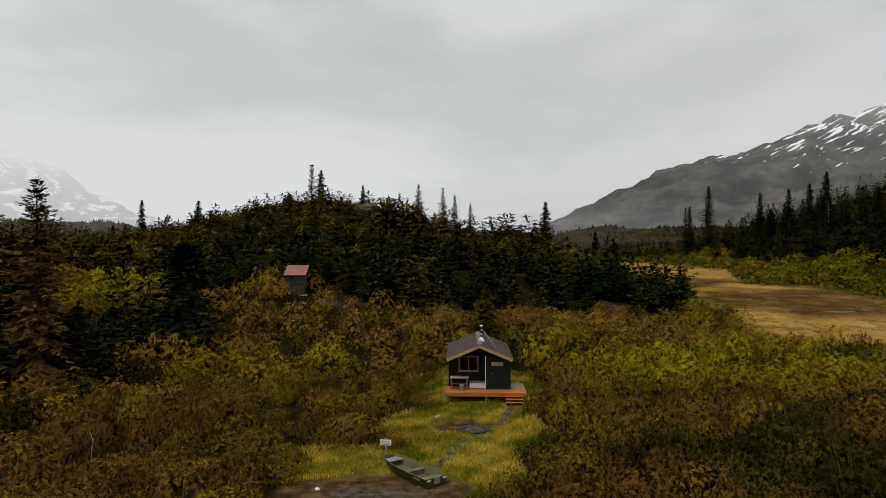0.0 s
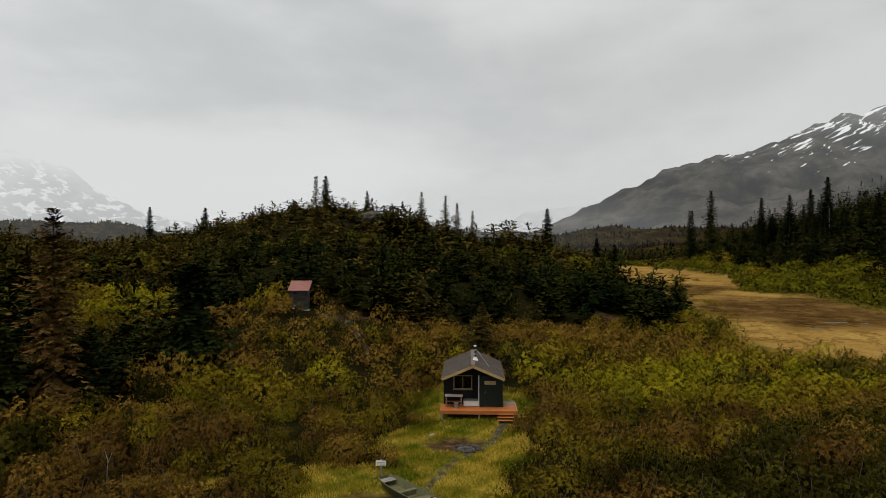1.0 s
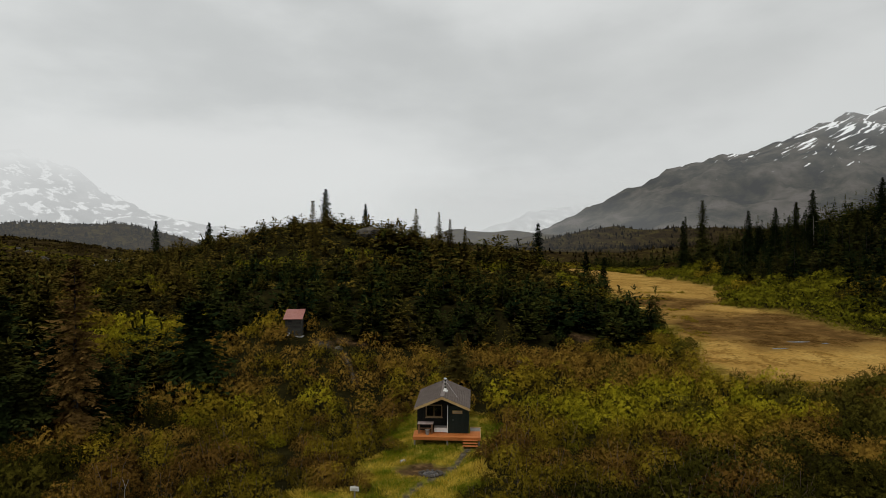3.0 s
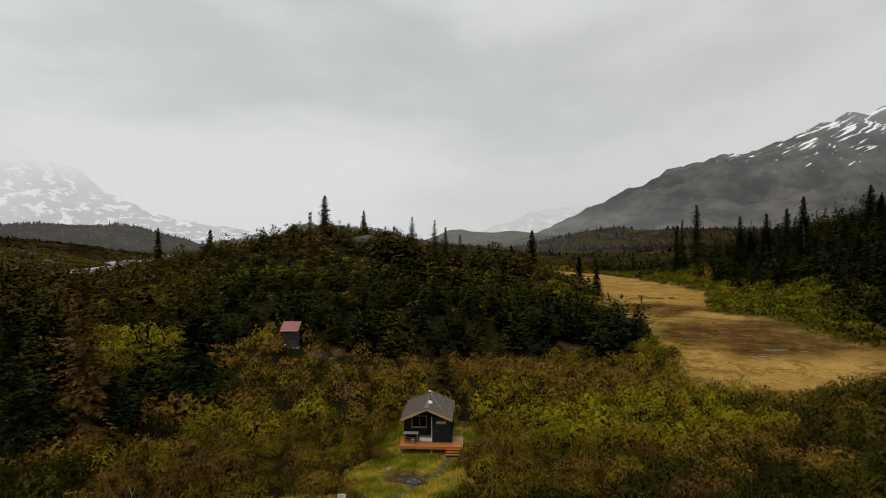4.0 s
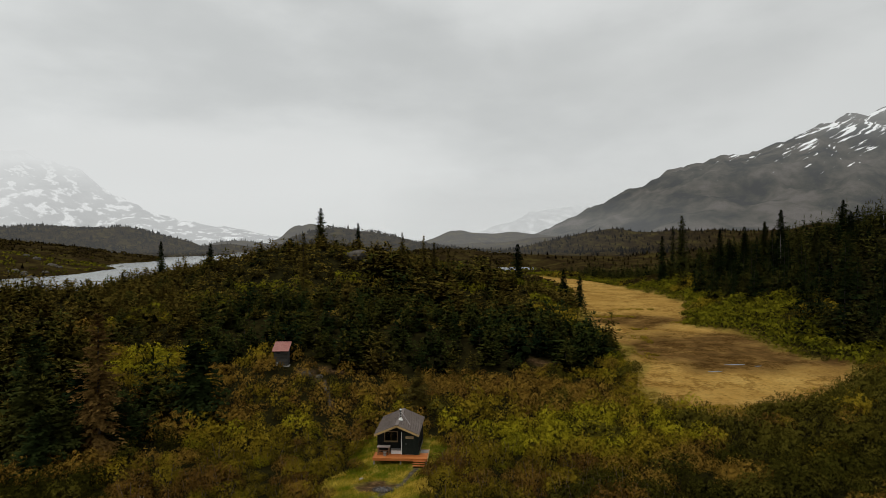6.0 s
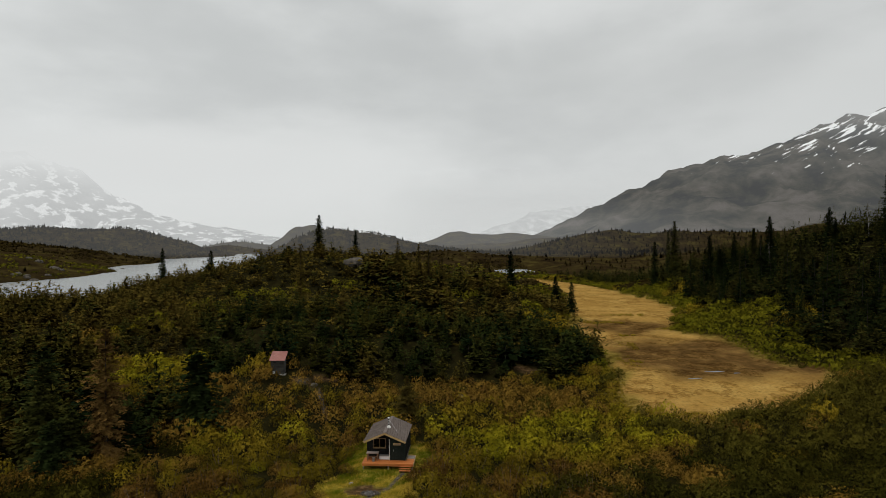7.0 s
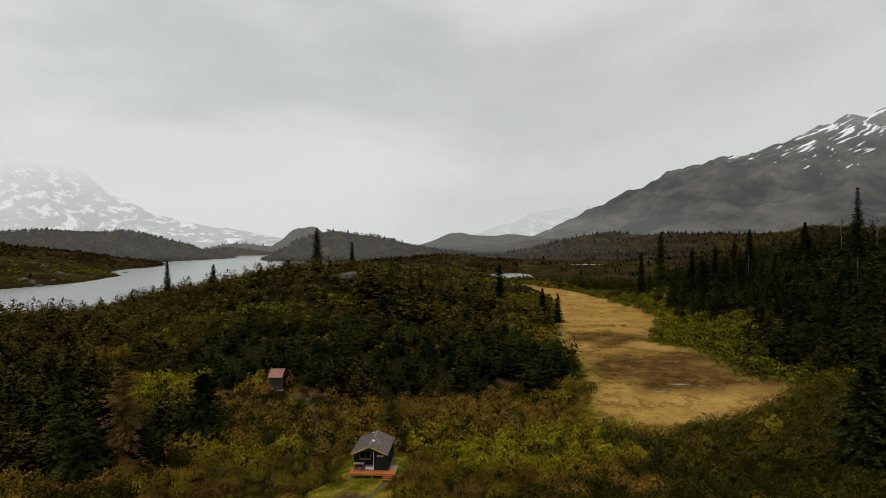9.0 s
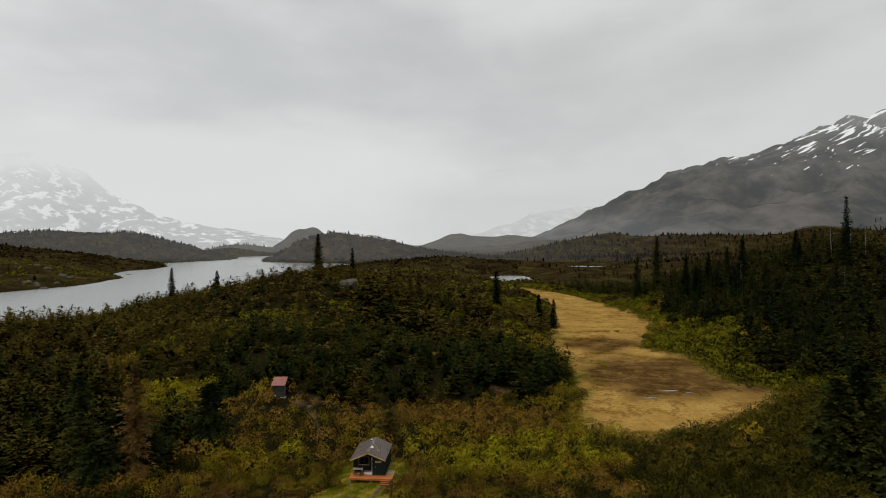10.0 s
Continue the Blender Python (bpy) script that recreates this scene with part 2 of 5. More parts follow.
# the far shores and headlands
FAR = [
    (-328, 412, 76, 100, 17), (-480, 470, 110, 120, 20), (-520, 985, 120, 150, 42), (-690, 930, 130, 160, 38), (-560, 720, 130, 120, 20),
    (-440, 1290, 120, 90, 26), (-385, 1480, 45, 90, 38), (-335, 1500, 50, 90, 38), (-270, 1480, 90, 80, 30), (-205, 950, 62, 80, 34), (-130, 930, 80, 80, 28), (-40, 880, 100, 90, 15),
    (-10, 1580, 95, 100, 34), (120, 1600, 130, 110, 34), (260, 1500, 140, 120, 30), (290, 1150, 110, 100, 33), (430, 1180, 120, 100, 27), (180, 1120, 90, 80, 14),
    (570, 1150, 140, 110, 30), (760, 1150, 150, 110, 36), (960, 1150, 170, 110, 44), (250, 560, 110, 100, 13), (60, 580, 70, 40, 7), (230, 400, 90, 130, 14), (40, 780, 130, 50, 9), (300, 850, 200, 100, 12), (900, 1500, 220, 90, 70),
    (-900, 600, 200, 260, 40), (700, 700, 220, 220, 40), (-20, 1300, 160, 60, 14), (-60, 620, 90, 110, 7), (-36, 190, 28, 30, 6), (0, 420, 60, 80, 5), (-430, 640, 120, 130, 14), (-50, 520, 60, 80, 8), (5, 570, 45, 50, 6), (105, 470, 28, 70, 7), (60, 400, 40, 14, 3), (20, 640, 120, 60, 5),
]
MEADOW_Y = (56, 60, 63, 66, 72, 78, 84, 87, 90, 100, 107, 113, 117, 122, 128, 134, 142, 148, 160, 168, 191, 211, 242, 290, 316, 335)
MEADOW_L = (43, 37, 35.5, 33.6, 32.6, 35, 36.5, 37.4, 37.6, 38, 38, 38, 38, 37, 37, 38.5, 40, 40.5, 42, 44, 47, 50.5, 52, 52, 50, 52)
MEADOW_R = (43, 45, 51, 57, 64, 70, 73, 73.5, 67.5, 68, 67, 67.5, 66, 63, 61.5, 63.5, 67, 69, 73.5, 75.7, 77.5, 75, 72.5, 68, 58, 54)


def fuzz(x, y, s, seed=0.0):
    """Cheap smooth unevenness, about -1 to 1, s metres across."""
    x, y = x / s, y / s
    return (np.sin(x * 1.7 + 1.3 * np.sin(y * 1.1 + seed) + seed) + np.sin(y * 2.1 + 1.7 * np.sin(x * 0.9 + 2 * seed)) + 0.6 * np.sin(3.7 * x - 2.9 * y + seed * 3)) / 2.6


def meadow_inside(x, y):
    """Metres inside the meadow's edge (minus: outside)."""
    left, right = np.interp(y, MEADOW_Y, MEADOW_L), np.interp(y, MEADOW_Y, MEADOW_R)
    d = np.minimum(x - left, right - x)
    d = np.minimum(d, np.minimum(y - 56, 335 - y))
    return d + 0.7 * fuzz(x, y, 7.0, 2.0) + 0.5 * fuzz(x, y, 2.3, 5.0)


def height(x, y):
    x, y = np.asarray(x, float), np.asarray(y, float)
    z = -3.0 / (1 + np.exp(-np.clip((y - 300) / 40.0, -40, 40))) - 3.0 / (1 + np.exp(np.clip((x + 120) / 15.0, -40, 40))) / (1 + np.exp(-np.clip((y - 190) / 15.0, -40, 40)))
    z = z - 1.5 * smooth(330, 420, y)
    for a, b, c, d, h in HILLS:
        z = z + h * np.exp(-(((x - a) / c) ** 2) - ((y - b) / d) ** 2)
    for a, b, c, d, h in FAR:
        z = z + h * np.exp(-(((x - a) / c) ** 2) - ((y - b) / d) ** 2) * (1 + 0.16 * fuzz(x, y, c * 0.35, a))
    z = z + smooth(330, 420, y) * (0.9 * fuzz(x, y, 17.0, 2.0) + 0.5 * fuzz(x, y, 7.0, 6.0)) * smooth(-1.5, 1.5, z)
    rough = 0.25 * fuzz(x, y, 6.0, 1.0) + 0.1 * fuzz(x, y, 2.2, 3.0)
    flat = 0.05 * fuzz(x, y, 9.0, 1.0) + 0.03 * fuzz(x, y, 2.0, 4.0)
    m = smooth(-3.0, 2.0, meadow_inside(x, y))
    mz = np.interp(y, (60, 95, 115, 150, 260, 345), (0.3, 1.5, 2.0, 3.0, 3.0, 1.0)) + flat
    yard = np.exp(-(((x - 1) / 9.0) ** 4) - ((y - 36) / 12.0) ** 4)
    z = z + rough * (1 - 0.9 * yard) * smooth(400, 60, np.abs(y) + 0 * x)
    z = z * (1 - yard) + yard * (-0.03 + 0.05 * fuzz(x, y, 3.0, 1.0))
    z = z * (1 - m) + mz * m
    back = smooth(-20, -120, y)
    return z * (1 - back) + 0.2 * back


PATH = ((4.45, 40.3), (3.9, 38.2), (3.4, 36.3), (2.2, 34.6), (1.2, 33.2), (0.4, 31.2), (-0.2, 29.3), (-0.8, 27.2))


def ellipse(x, y, a, b, c, d):
    return 1 - np.hypot((x - a) / c, (y - b) / d)


def grass_inside(x, y):
    g = np.maximum.reduce([ellipse(x, y, 1.0, 35.5, 4.4, 5.2), ellipse(x, y, -3.3, 29.6, 4.0, 2.6), ellipse(x, y, 2.6, 44.0, 4.6, 5.6), ellipse(x, y, 1.2, 30.0, 2.5, 4.0), ellipse(x, y, -13.0, 29.6, 2.6, 1.2)])
    return g + 0.18 * fuzz(x, y, 2.0, 1.0)


def gravel_inside(x, y):
    g = np.maximum(ellipse(x, y, -2.6, 26.0, 2.2, 0.9) * 2, np.maximum((0.27 - line_distance(PATH, x, y)) * 3, (0.17 - line_distance(TRAIL, x, y)) * 4))
    return g + 0.12 * fuzz(x, y, 0.9, 3.0)


TRAIL = ((-12.0, 61.2), (-10.3, 61.6), (-9.2, 60.0), (-7.8, 58.6), (-7.3, 56.6), (-6.2, 54.2))


def line_distance(line, x, y):
    d = np.full(np.shape(x), 1e9)
    for (ax, ay), (bx, by) in zip(line, line[1:]):
        t = np.clip(((x - ax) * (bx - ax) + (y - ay) * (by - ay)) / ((bx - ax) ** 2 + (by - ay) ** 2), 0, 1)
        d = np.minimum(d, np.hypot(x - ax - t * (bx - ax), y - ay - t * (by - ay)))
    return d


def bare_soil(x, y):
    """The trail to the outhouse and the bare patches at the hill's foot."""
    return np.maximum.reduce([(0.34 - line_distance(TRAIL, x, y)) * 1.5, ellipse(x, y, 21.5, 78.3, 2.8, 1.3), ellipse(x, y, 11.0, 63.2, 2.2, 0.9), ellipse(x, y, -8.0, 63.5, 2.4, 1.0)])


def earth_inside(x, y):
    return np.maximum(bare_soil(x, y), earth_yard(x, y))


def earth_yard(x, y):
    return np.maximum(ellipse(x, y, 0.9, 35.6, 2.3, 1.3), ellipse(x, y, -2.9, 26.4, 4.4, 2.1)) + 0.2 * fuzz(x, y, 1.1, 6.0)


def ground_material():
    mat = bpy.data.materials.new("ground_cover")
    nt, N, L = node_tree(mat)

    def attr(name):
        a = N.new("ShaderNodeAttribute")
        a.attribute_name = name
        return a.outputs["Fac"]

    def mixed(fac, c1, c2):
        m = N.new("ShaderNodeMix")
        m.data_type = "RGBA"
        L.new(fac, m.inputs[0])
        L.new(c1, m.inputs[6])
        L.new(c2, m.inputs[7])
        return m.outputs[2]

    def tone(scale, stops, **k):
        n = noise_of(N, L, scale, 10, 0.72, **k)
        r = ramp_of(N, stops)
        L.new(n.outputs["Fac"], r.inputs["Fac"])
        return r.outputs["Color"]

    # dark heath litter, taken near black so gaps between plants read as shade
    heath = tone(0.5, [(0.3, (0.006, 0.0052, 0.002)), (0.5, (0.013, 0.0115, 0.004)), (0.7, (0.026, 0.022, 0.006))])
    far = tone(0.045, [(0.35, (0.012, 0.008, 0.004)), (0.5, (0.026, 0.018, 0.007)), (0.66, (0.054, 0.043, 0.012))])
    tan = tone(0.13, [(0.3, (0.21, 0.118, 0.028)), (0.5, (0.30, 0.180, 0.048)), (0.7, (0.39, 0.255, 0.078))])
    wet = tone(0.22, [(0.33, (0.052, 0.029, 0.010)), (0.5, (0.102, 0.057, 0.018)), (0.68, (0.20, 0.118, 0.036))])
    grass = tone(1.1, [(0.35, (0.07, 0.08, 0.007)), (0.5, (0.16, 0.14, 0.016)), (0.66, (0.34, 0.24, 0.045))])
    gravel = tone(2.2, [(0.35, (0.026, 0.021, 0.014)), (0.5, (0.066, 0.055, 0.039)), (0.65, (0.125, 0.105, 0.076))])
    earth = tone(1.6, [(0.35, (0.024, 0.014, 0.007)), (0.5, (0.065, 0.039, 0.018)), (0.65, (0.15, 0.092, 0.042))])
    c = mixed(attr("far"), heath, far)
    tuft = tone(1.4, [(0.34, (0.68, 0.66, 0.60)), (0.5, (1.0, 1.0, 1.0)), (0.68, (1.22, 1.18, 1.08))])
    tint = N.new("ShaderNodeMix")
    tint.data_type, tint.blend_type = "RGBA", "MULTIPLY"
    tint.inputs[0].default_value = 1.0
    L.new(tan, tint.inputs[6])
    L.new(tuft, tint.inputs[7])
    fringe = tone(0.6, [(0.35, (0.075, 0.060, 0.010)), (0.5, (0.15, 0.115, 0.020)), (0.65, (0.25, 0.19, 0.045))])
    bog = mixed(attr("wet"), tint.outputs[2], wet)
    c = mixed(attr("meadow"), c, mixed(attr("fringe"), bog, fringe))
    # winding drains in the bog
    drain = tone(0.07, [(0.47, (1, 1, 1)), (0.493, (0.6, 0.56, 0.5)), (0.503, (0.6, 0.56, 0.5)), (0.525, (1, 1, 1))])
    cut = N.new("ShaderNodeMix")
    cut.data_type, cut.blend_type = "RGBA", "MULTIPLY"
    L.new(attr("meadow"), cut.inputs[0])
    L.new(c, cut.inputs[6])
    L.new(drain, cut.inputs[7])
    c = cut.outputs[2]
    c = mixed(attr("grass"), c, grass)
    c = mixed(attr("earth"), c, earth)
    c = mixed(attr("gravel"), c, gravel)
    p, out, bp = N.new("ShaderNodeBsdfDiffuse"), N.new("ShaderNodeOutputMaterial"), N.new("ShaderNodeBump")
    n = noise_of(N, L, 5.0, 6, 0.7)
    bp.inputs["Strength"].default_value, bp.inputs["Distance"].default_value = 0.8, 0.12
    L.new(n.outputs["Fac"], bp.inputs["Height"])
    L.new(bp.outputs["Normal"], p.inputs["Normal"])
    L.new(c, p.inputs["Color"])
    L.new(p.outputs[0], out.inputs["Surface"])
    return mat


def build_ground():
    """One sheet: rings that widen with distance, finer towards the valley."""
    cx, cy = 10.0, -6.0
    ang = np.concatenate([np.linspace(-48, 48, 330), np.linspace(52, 312, 40)[1:]])
    ang = np.radians(90 - ang)
    rad = np.concatenate([[0.0, 5.0, 10.0], 14 * np.exp(np.arange(0, 280) * 0.021)])
    R, A = np.meshgrid(rad, ang, indexing="ij")
    X, Y = cx + R * np.cos(A), cy + R * np.sin(A)
    Z = height(X, Y)
    nr, na = X.shape
    i, j = np.meshgrid(np.arange(nr - 1), np.arange(na - 1), indexing="ij")
    a = i * na + j
    q = np.stack([a, a + na, a + na + 1, a + 1], -1).reshape(-1, 4)
    ob = quads_object("ground", np.stack([X, Y, Z], -1).reshape(-1, 3), q, ground_material(), shade=True)
    x, y = X.ravel(), Y.ravel()
    inside = meadow_inside(x, y)
    layers = {
        "far": smooth(230, 420, y),
        "meadow": smooth(-2.2, -0.6, inside),
        "wet": smooth(-2.2, -0.6, inside) * np.clip(np.maximum(ellipse(x, y, 58, 97, 24, 21) * 2.9, ellipse(x, y, 51, 131, 13, 14) * 1.9) + 0.5 * fuzz(x, y, 6.0, 8.0), 0, 1),
        "fringe": smooth(2.6, 0.0, inside + 1.6 * fuzz(x, y, 5.0, 4.0)) * 0.8,
        "grass": smooth(-0.05, 0.2, grass_inside(x, y)),
        "earth": smooth(0.0, 0.25, earth_inside(x, y)),
        "gravel": smooth(0.0, 0.2, gravel_inside(x, y)),
    }
    for key, v in layers.items():
        at = ob.data.attributes.new(key, "FLOAT", "POINT")
        at.data.foreach_set("value", v.astype(np.float32))
    return tagged(ob, "rolling valley ground of heath, dead tan grass and gravel", "ground", kind="structure")


build_ground()


def water_material():
    mat = bpy.data.materials.new("lake_water")
    nt, N, L = node_tree(mat)
    p, out, bp = N.new("ShaderNodeBsdfPrincipled"), N.new("ShaderNodeOutputMaterial"), N.new("ShaderNodeBump")
    n = noise_of(N, L, 0.35, 4, 0.6, stretch=(0.4, 1.0, 1.0))
    bp.inputs["Strength"].default_value, bp.inputs["Distance"].default_value = 0.12, 0.1
    L.new(n.outputs["Fac"], bp.inputs["Height"])
    L.new(bp.outputs["Normal"], p.inputs["Normal"])
    p.inputs["Base Color"].default_value = (0.16, 0.175, 0.175, 1)
    p.inputs["Roughness"].default_value = 0.22
    L.new(p.outputs[0], out.inputs["Surface"])
    return mat


M_WATER = water_material()


def build_water():
    xs, ys = np.linspace(-2200, 2200, 12), np.linspace(150, 2600, 12)
    X, Y = np.meshgrid(xs, ys, indexing="ij")
    i, j = np.meshgrid(np.arange(11), np.arange(11), indexing="ij")
    a = i * 12 + j
    q = np.stack([a, a + 12, a + 13, a + 1], -1).reshape(-1, 4)
    ob = quads_object("water", np.stack([X, Y, np.full_like(X, WATER)], -1).reshape(-1, 3), q, M_WATER)
    return tagged(ob, "pale grey lake under an overcast sky", "lake", kind="structure")


build_water()


# mountains ------------------------------------------------------------
def mountain_material(name, rock, snow_low, snow_high, streak):
    mat = bpy.data.materials.new(name)
    nt, N, L = node_tree(mat)
    n = noise_of(N, L, 0.006, 10, 0.66)
    r = ramp_of(N, rock)
    L.new(n.outputs["Fac"], r.inputs["Fac"])
    geo, slant = N.new("ShaderNodeNewGeometry"), N.new("ShaderNodeMapping")
    slant.vector_type = "TEXTURE"
    slant.inputs["Rotation"].default_value = (0, radians(-streak[3]), 0)
    slant.inputs["Scale"].default_value = streak[:3]
    L.new(geo.outputs["Position"], slant.inputs["Vector"])
    s = noise_of(N, L, 1.0, 5, 0.6, coord=slant.outputs["Vector"])
    sep, alt, add = N.new("ShaderNodeSeparateXYZ"), N.new("ShaderNodeMapRange"), N.new("ShaderNodeMath")
    L.new(geo.outputs["Position"], sep.inputs[0])
    L.new(sep.outputs["Z"], alt.inputs["Value"])
    alt.inputs["From Min"].default_value, alt.inputs["From Max"].default_value = snow_low, snow_high
    alt.inputs["To Min"].default_value, alt.inputs["To Max"].default_value = -0.2, 0.07
    L.new(s.outputs["Fac"], add.inputs[0])
    L.new(alt.outputs["Result"], add.inputs[1])
    cut = ramp_of(N, [(0.60, (0, 0, 0)), (0.64, (1, 1, 1))])
    L.new(add.outputs[0], cut.inputs["Fac"])
    m = N.new("ShaderNodeMix")
    m.data_type = "RGBA"
    L.new(cut.outputs["Color"], m.inputs[0])
    L.new(r.outputs["Color"], m.inputs[6])
    m.inputs[7].default_value = (0.8, 0.82, 0.84, 1)
    p, out = N.new("ShaderNodeBsdfDiffuse"), N.new("ShaderNodeOutputMaterial")
    L.new(m.outputs[2], p.inputs["Color"])
    L.new(p.outputs[0], out.inputs["Surface"])
    return mat


def ridged(X, Y, size, seed):
    out = np.zeros(X.shape)
    flat = out.ravel()
    for k, (x, y) in enumerate(zip(X.ravel(), Y.ravel())):
        flat[k] = noise.ridged_multi_fractal(Vector((x / size, y / size, seed)), 0.9, 2.1, 5, 1.0, 2.0)
    return flat.reshape(X.shape) - 1.0


def mountain(name, x0, x1, y0, y1, crest, crest_y, rough, size, seed, mat, label, nx=170, ny=60):
    xs, ys = np.linspace(x0, x1, nx), np.linspace(y0, y1, ny)
    X, Y = np.meshgrid(xs, ys, indexing="ij")
    c = np.interp(X, crest[0], crest[1])
    front = smooth(y0, crest_y, Y) * 0.55 + 0.45 * np.clip((Y - y0) / (crest_y - y0), 0, 1)
    rear = 1 - smooth(crest_y, y1, Y) * 0.9
    Z = -6 + (c + 6) * np.minimum(front, rear) + rough * ridged(X, Y, size, seed) * np.clip(c / 150, 0.15, 1) * np.minimum(front * 2, 1)
    i, j = np.meshgrid(np.arange(nx - 1), np.arange(ny - 1), indexing="ij")
    a = i * ny + j
    q = np.stack([a, a + ny, a + ny + 1, a + 1], -1).reshape(-1, 4)
    ob = quads_object(name, np.stack([X, Y, Z], -1).reshape(-1, 3), q, mat, shade=True)
    return tagged(ob, label, "mountain", kind="structure")


M_RIGHT = mountain_material("grey_scree", [(0.40, (0.016, 0.017, 0.018)), (0.47, (0.034, 0.034, 0.028)), (0.54, (0.060, 0.055, 0.046)), (0.61, (0.088, 0.078, 0.072))], 85, 425, (95, 400, 10, 27))
M_LEFT = mountain_material("snowy_rock", [(0.35, (0.10, 0.105, 0.11)), (0.65, (0.20, 0.205, 0.21))], -200, 60, (60, 90, 30, -35))
mountain("mountain_right", 250, 3200, 1500, 3300, ((250, 437, 700, 930, 1160, 1375, 1560, 1750, 2300, 3200), (10, 85, 200, 305, 378, 445, 500, 545, 720, 800)), 2500, 42, 260, 1.7, M_RIGHT, "grey scree mountain slope with streaks of old snow")
mountain("mountain_left", -3600, -700, 1900, 3800, ((-3600, -2400, -2050, -1850, -1700, -1500, -1300, -1000, -700), (500, 460, 420, 350, 240, 150, 110, 60, 10)), 3000, 50, 420, 4.2, M_LEFT, "snow-covered mountain half lost in cloud")
mountain("mountain_far", 60, 1500, 3500, 4600, ((60, 210, 500, 760, 900, 1100, 1500), (40, 85, 190, 240, 250, 230, 260)), 4200, 40, 300, 7.7, M_LEFT, "distant snowy ridge at the valley head", 100, 30)

# plants ---------------------------------------------------------------


def unit(a):
    return a / (np.linalg.norm(a, axis=-1, keepdims=True) + 1e-9)


def kites(p, d, length, width, lift=0.35, rs=rng):
    """Sprays and leaves: four-cornered kites from the points p along d."""
    n = len(p)
    d = unit(d)
    up = np.tile((0.0, 0.0, 1.0), (n, 1)) + rs.normal(0, lift, (n, 3))
    side = unit(np.cross(d, up))
    length, width = np.broadcast_to(length, n)[:, None], np.broadcast_to(width, n)[:, None]
    mid = p + d * length * 0.55
    v = np.stack([p, mid + side * width / 2, p + d * length, mid - side * width / 2], 1)
    return v.reshape(-1, 3)


def quad_index(n):
    return np.arange(n * 4).reshape(-1, 4)


def clad(sprays, lift, rs, rough=0.22):
    """Kites from rows of place, direction, length, breadth and the way that the bough faces."""
    P, D, LN, W, F = (np.array(c, float) for c in zip(*sprays))
    v = kites(P, D, LN, W, lift, rs)
    f = unit(unit(F) + rs.normal(0, rough, F.shape))
    return v, quad_index(len(P)), np.repeat(f, 4, 0)


def conifer_crown(h, r, levels, per, sprays, seed, droop=0.25, low=0.08, power=0.85, wide=0.4):
    """A spruce seen from afar: whorls of drooping boughs, each with several flat sprays, round a dense heart."""
    rs = np.random.RandomState(seed)
    rows = []
    for k in range(levels):
        t = min(max(low + (1 - low) * (k + rs.uniform(-0.3, 0.3)) / levels, low), 0.985)
        reach = r * (1 - t) ** power * rs.uniform(0.65, 1.15)
        for b in range(per):
            a = 6.283 * (b + rs.uniform(-0.35, 0.35)) / per + k * 1.9
            bl = max(reach * rs.uniform(0.55, 1.15), 0.03 * h)
            sl = -droop + 0.75 * t * t + rs.normal(0, 0.08)
            for s in range(sprays):
                f = (s + 0.1) / sprays
                turn = a + (0 if s == sprays - 1 else rs.choice((-1, 1)) * rs.uniform(0.3, 0.9))
                rows.append(((math.cos(a) * bl * f * 0.85, math.sin(a) * bl * f * 0.85, t * h + sl * bl * f + 0.12 * bl * math.sin(3.1 * f)),
                             (math.cos(turn), math.sin(turn), sl * 0.8 + rs.normal(0, 0.12)), bl * rs.uniform(0.42, 0.66) * (1.15 - 0.3 * f), bl * wide * rs.uniform(0.7, 1.25),
                             (0.55 * math.cos(a), 0.55 * math.sin(a), 0.75)))
    for s in range(4):
        rows.append(((0, 0, h * (0.80 + 0.03 * s)), (rs.normal(0, 0.2), rs.normal(0, 0.2), 1), h * 0.09, 0.2, (rs.normal(0, 0.5), rs.normal(0, 0.5), 0.6)))
    return clad(rows, 0.5, rs)


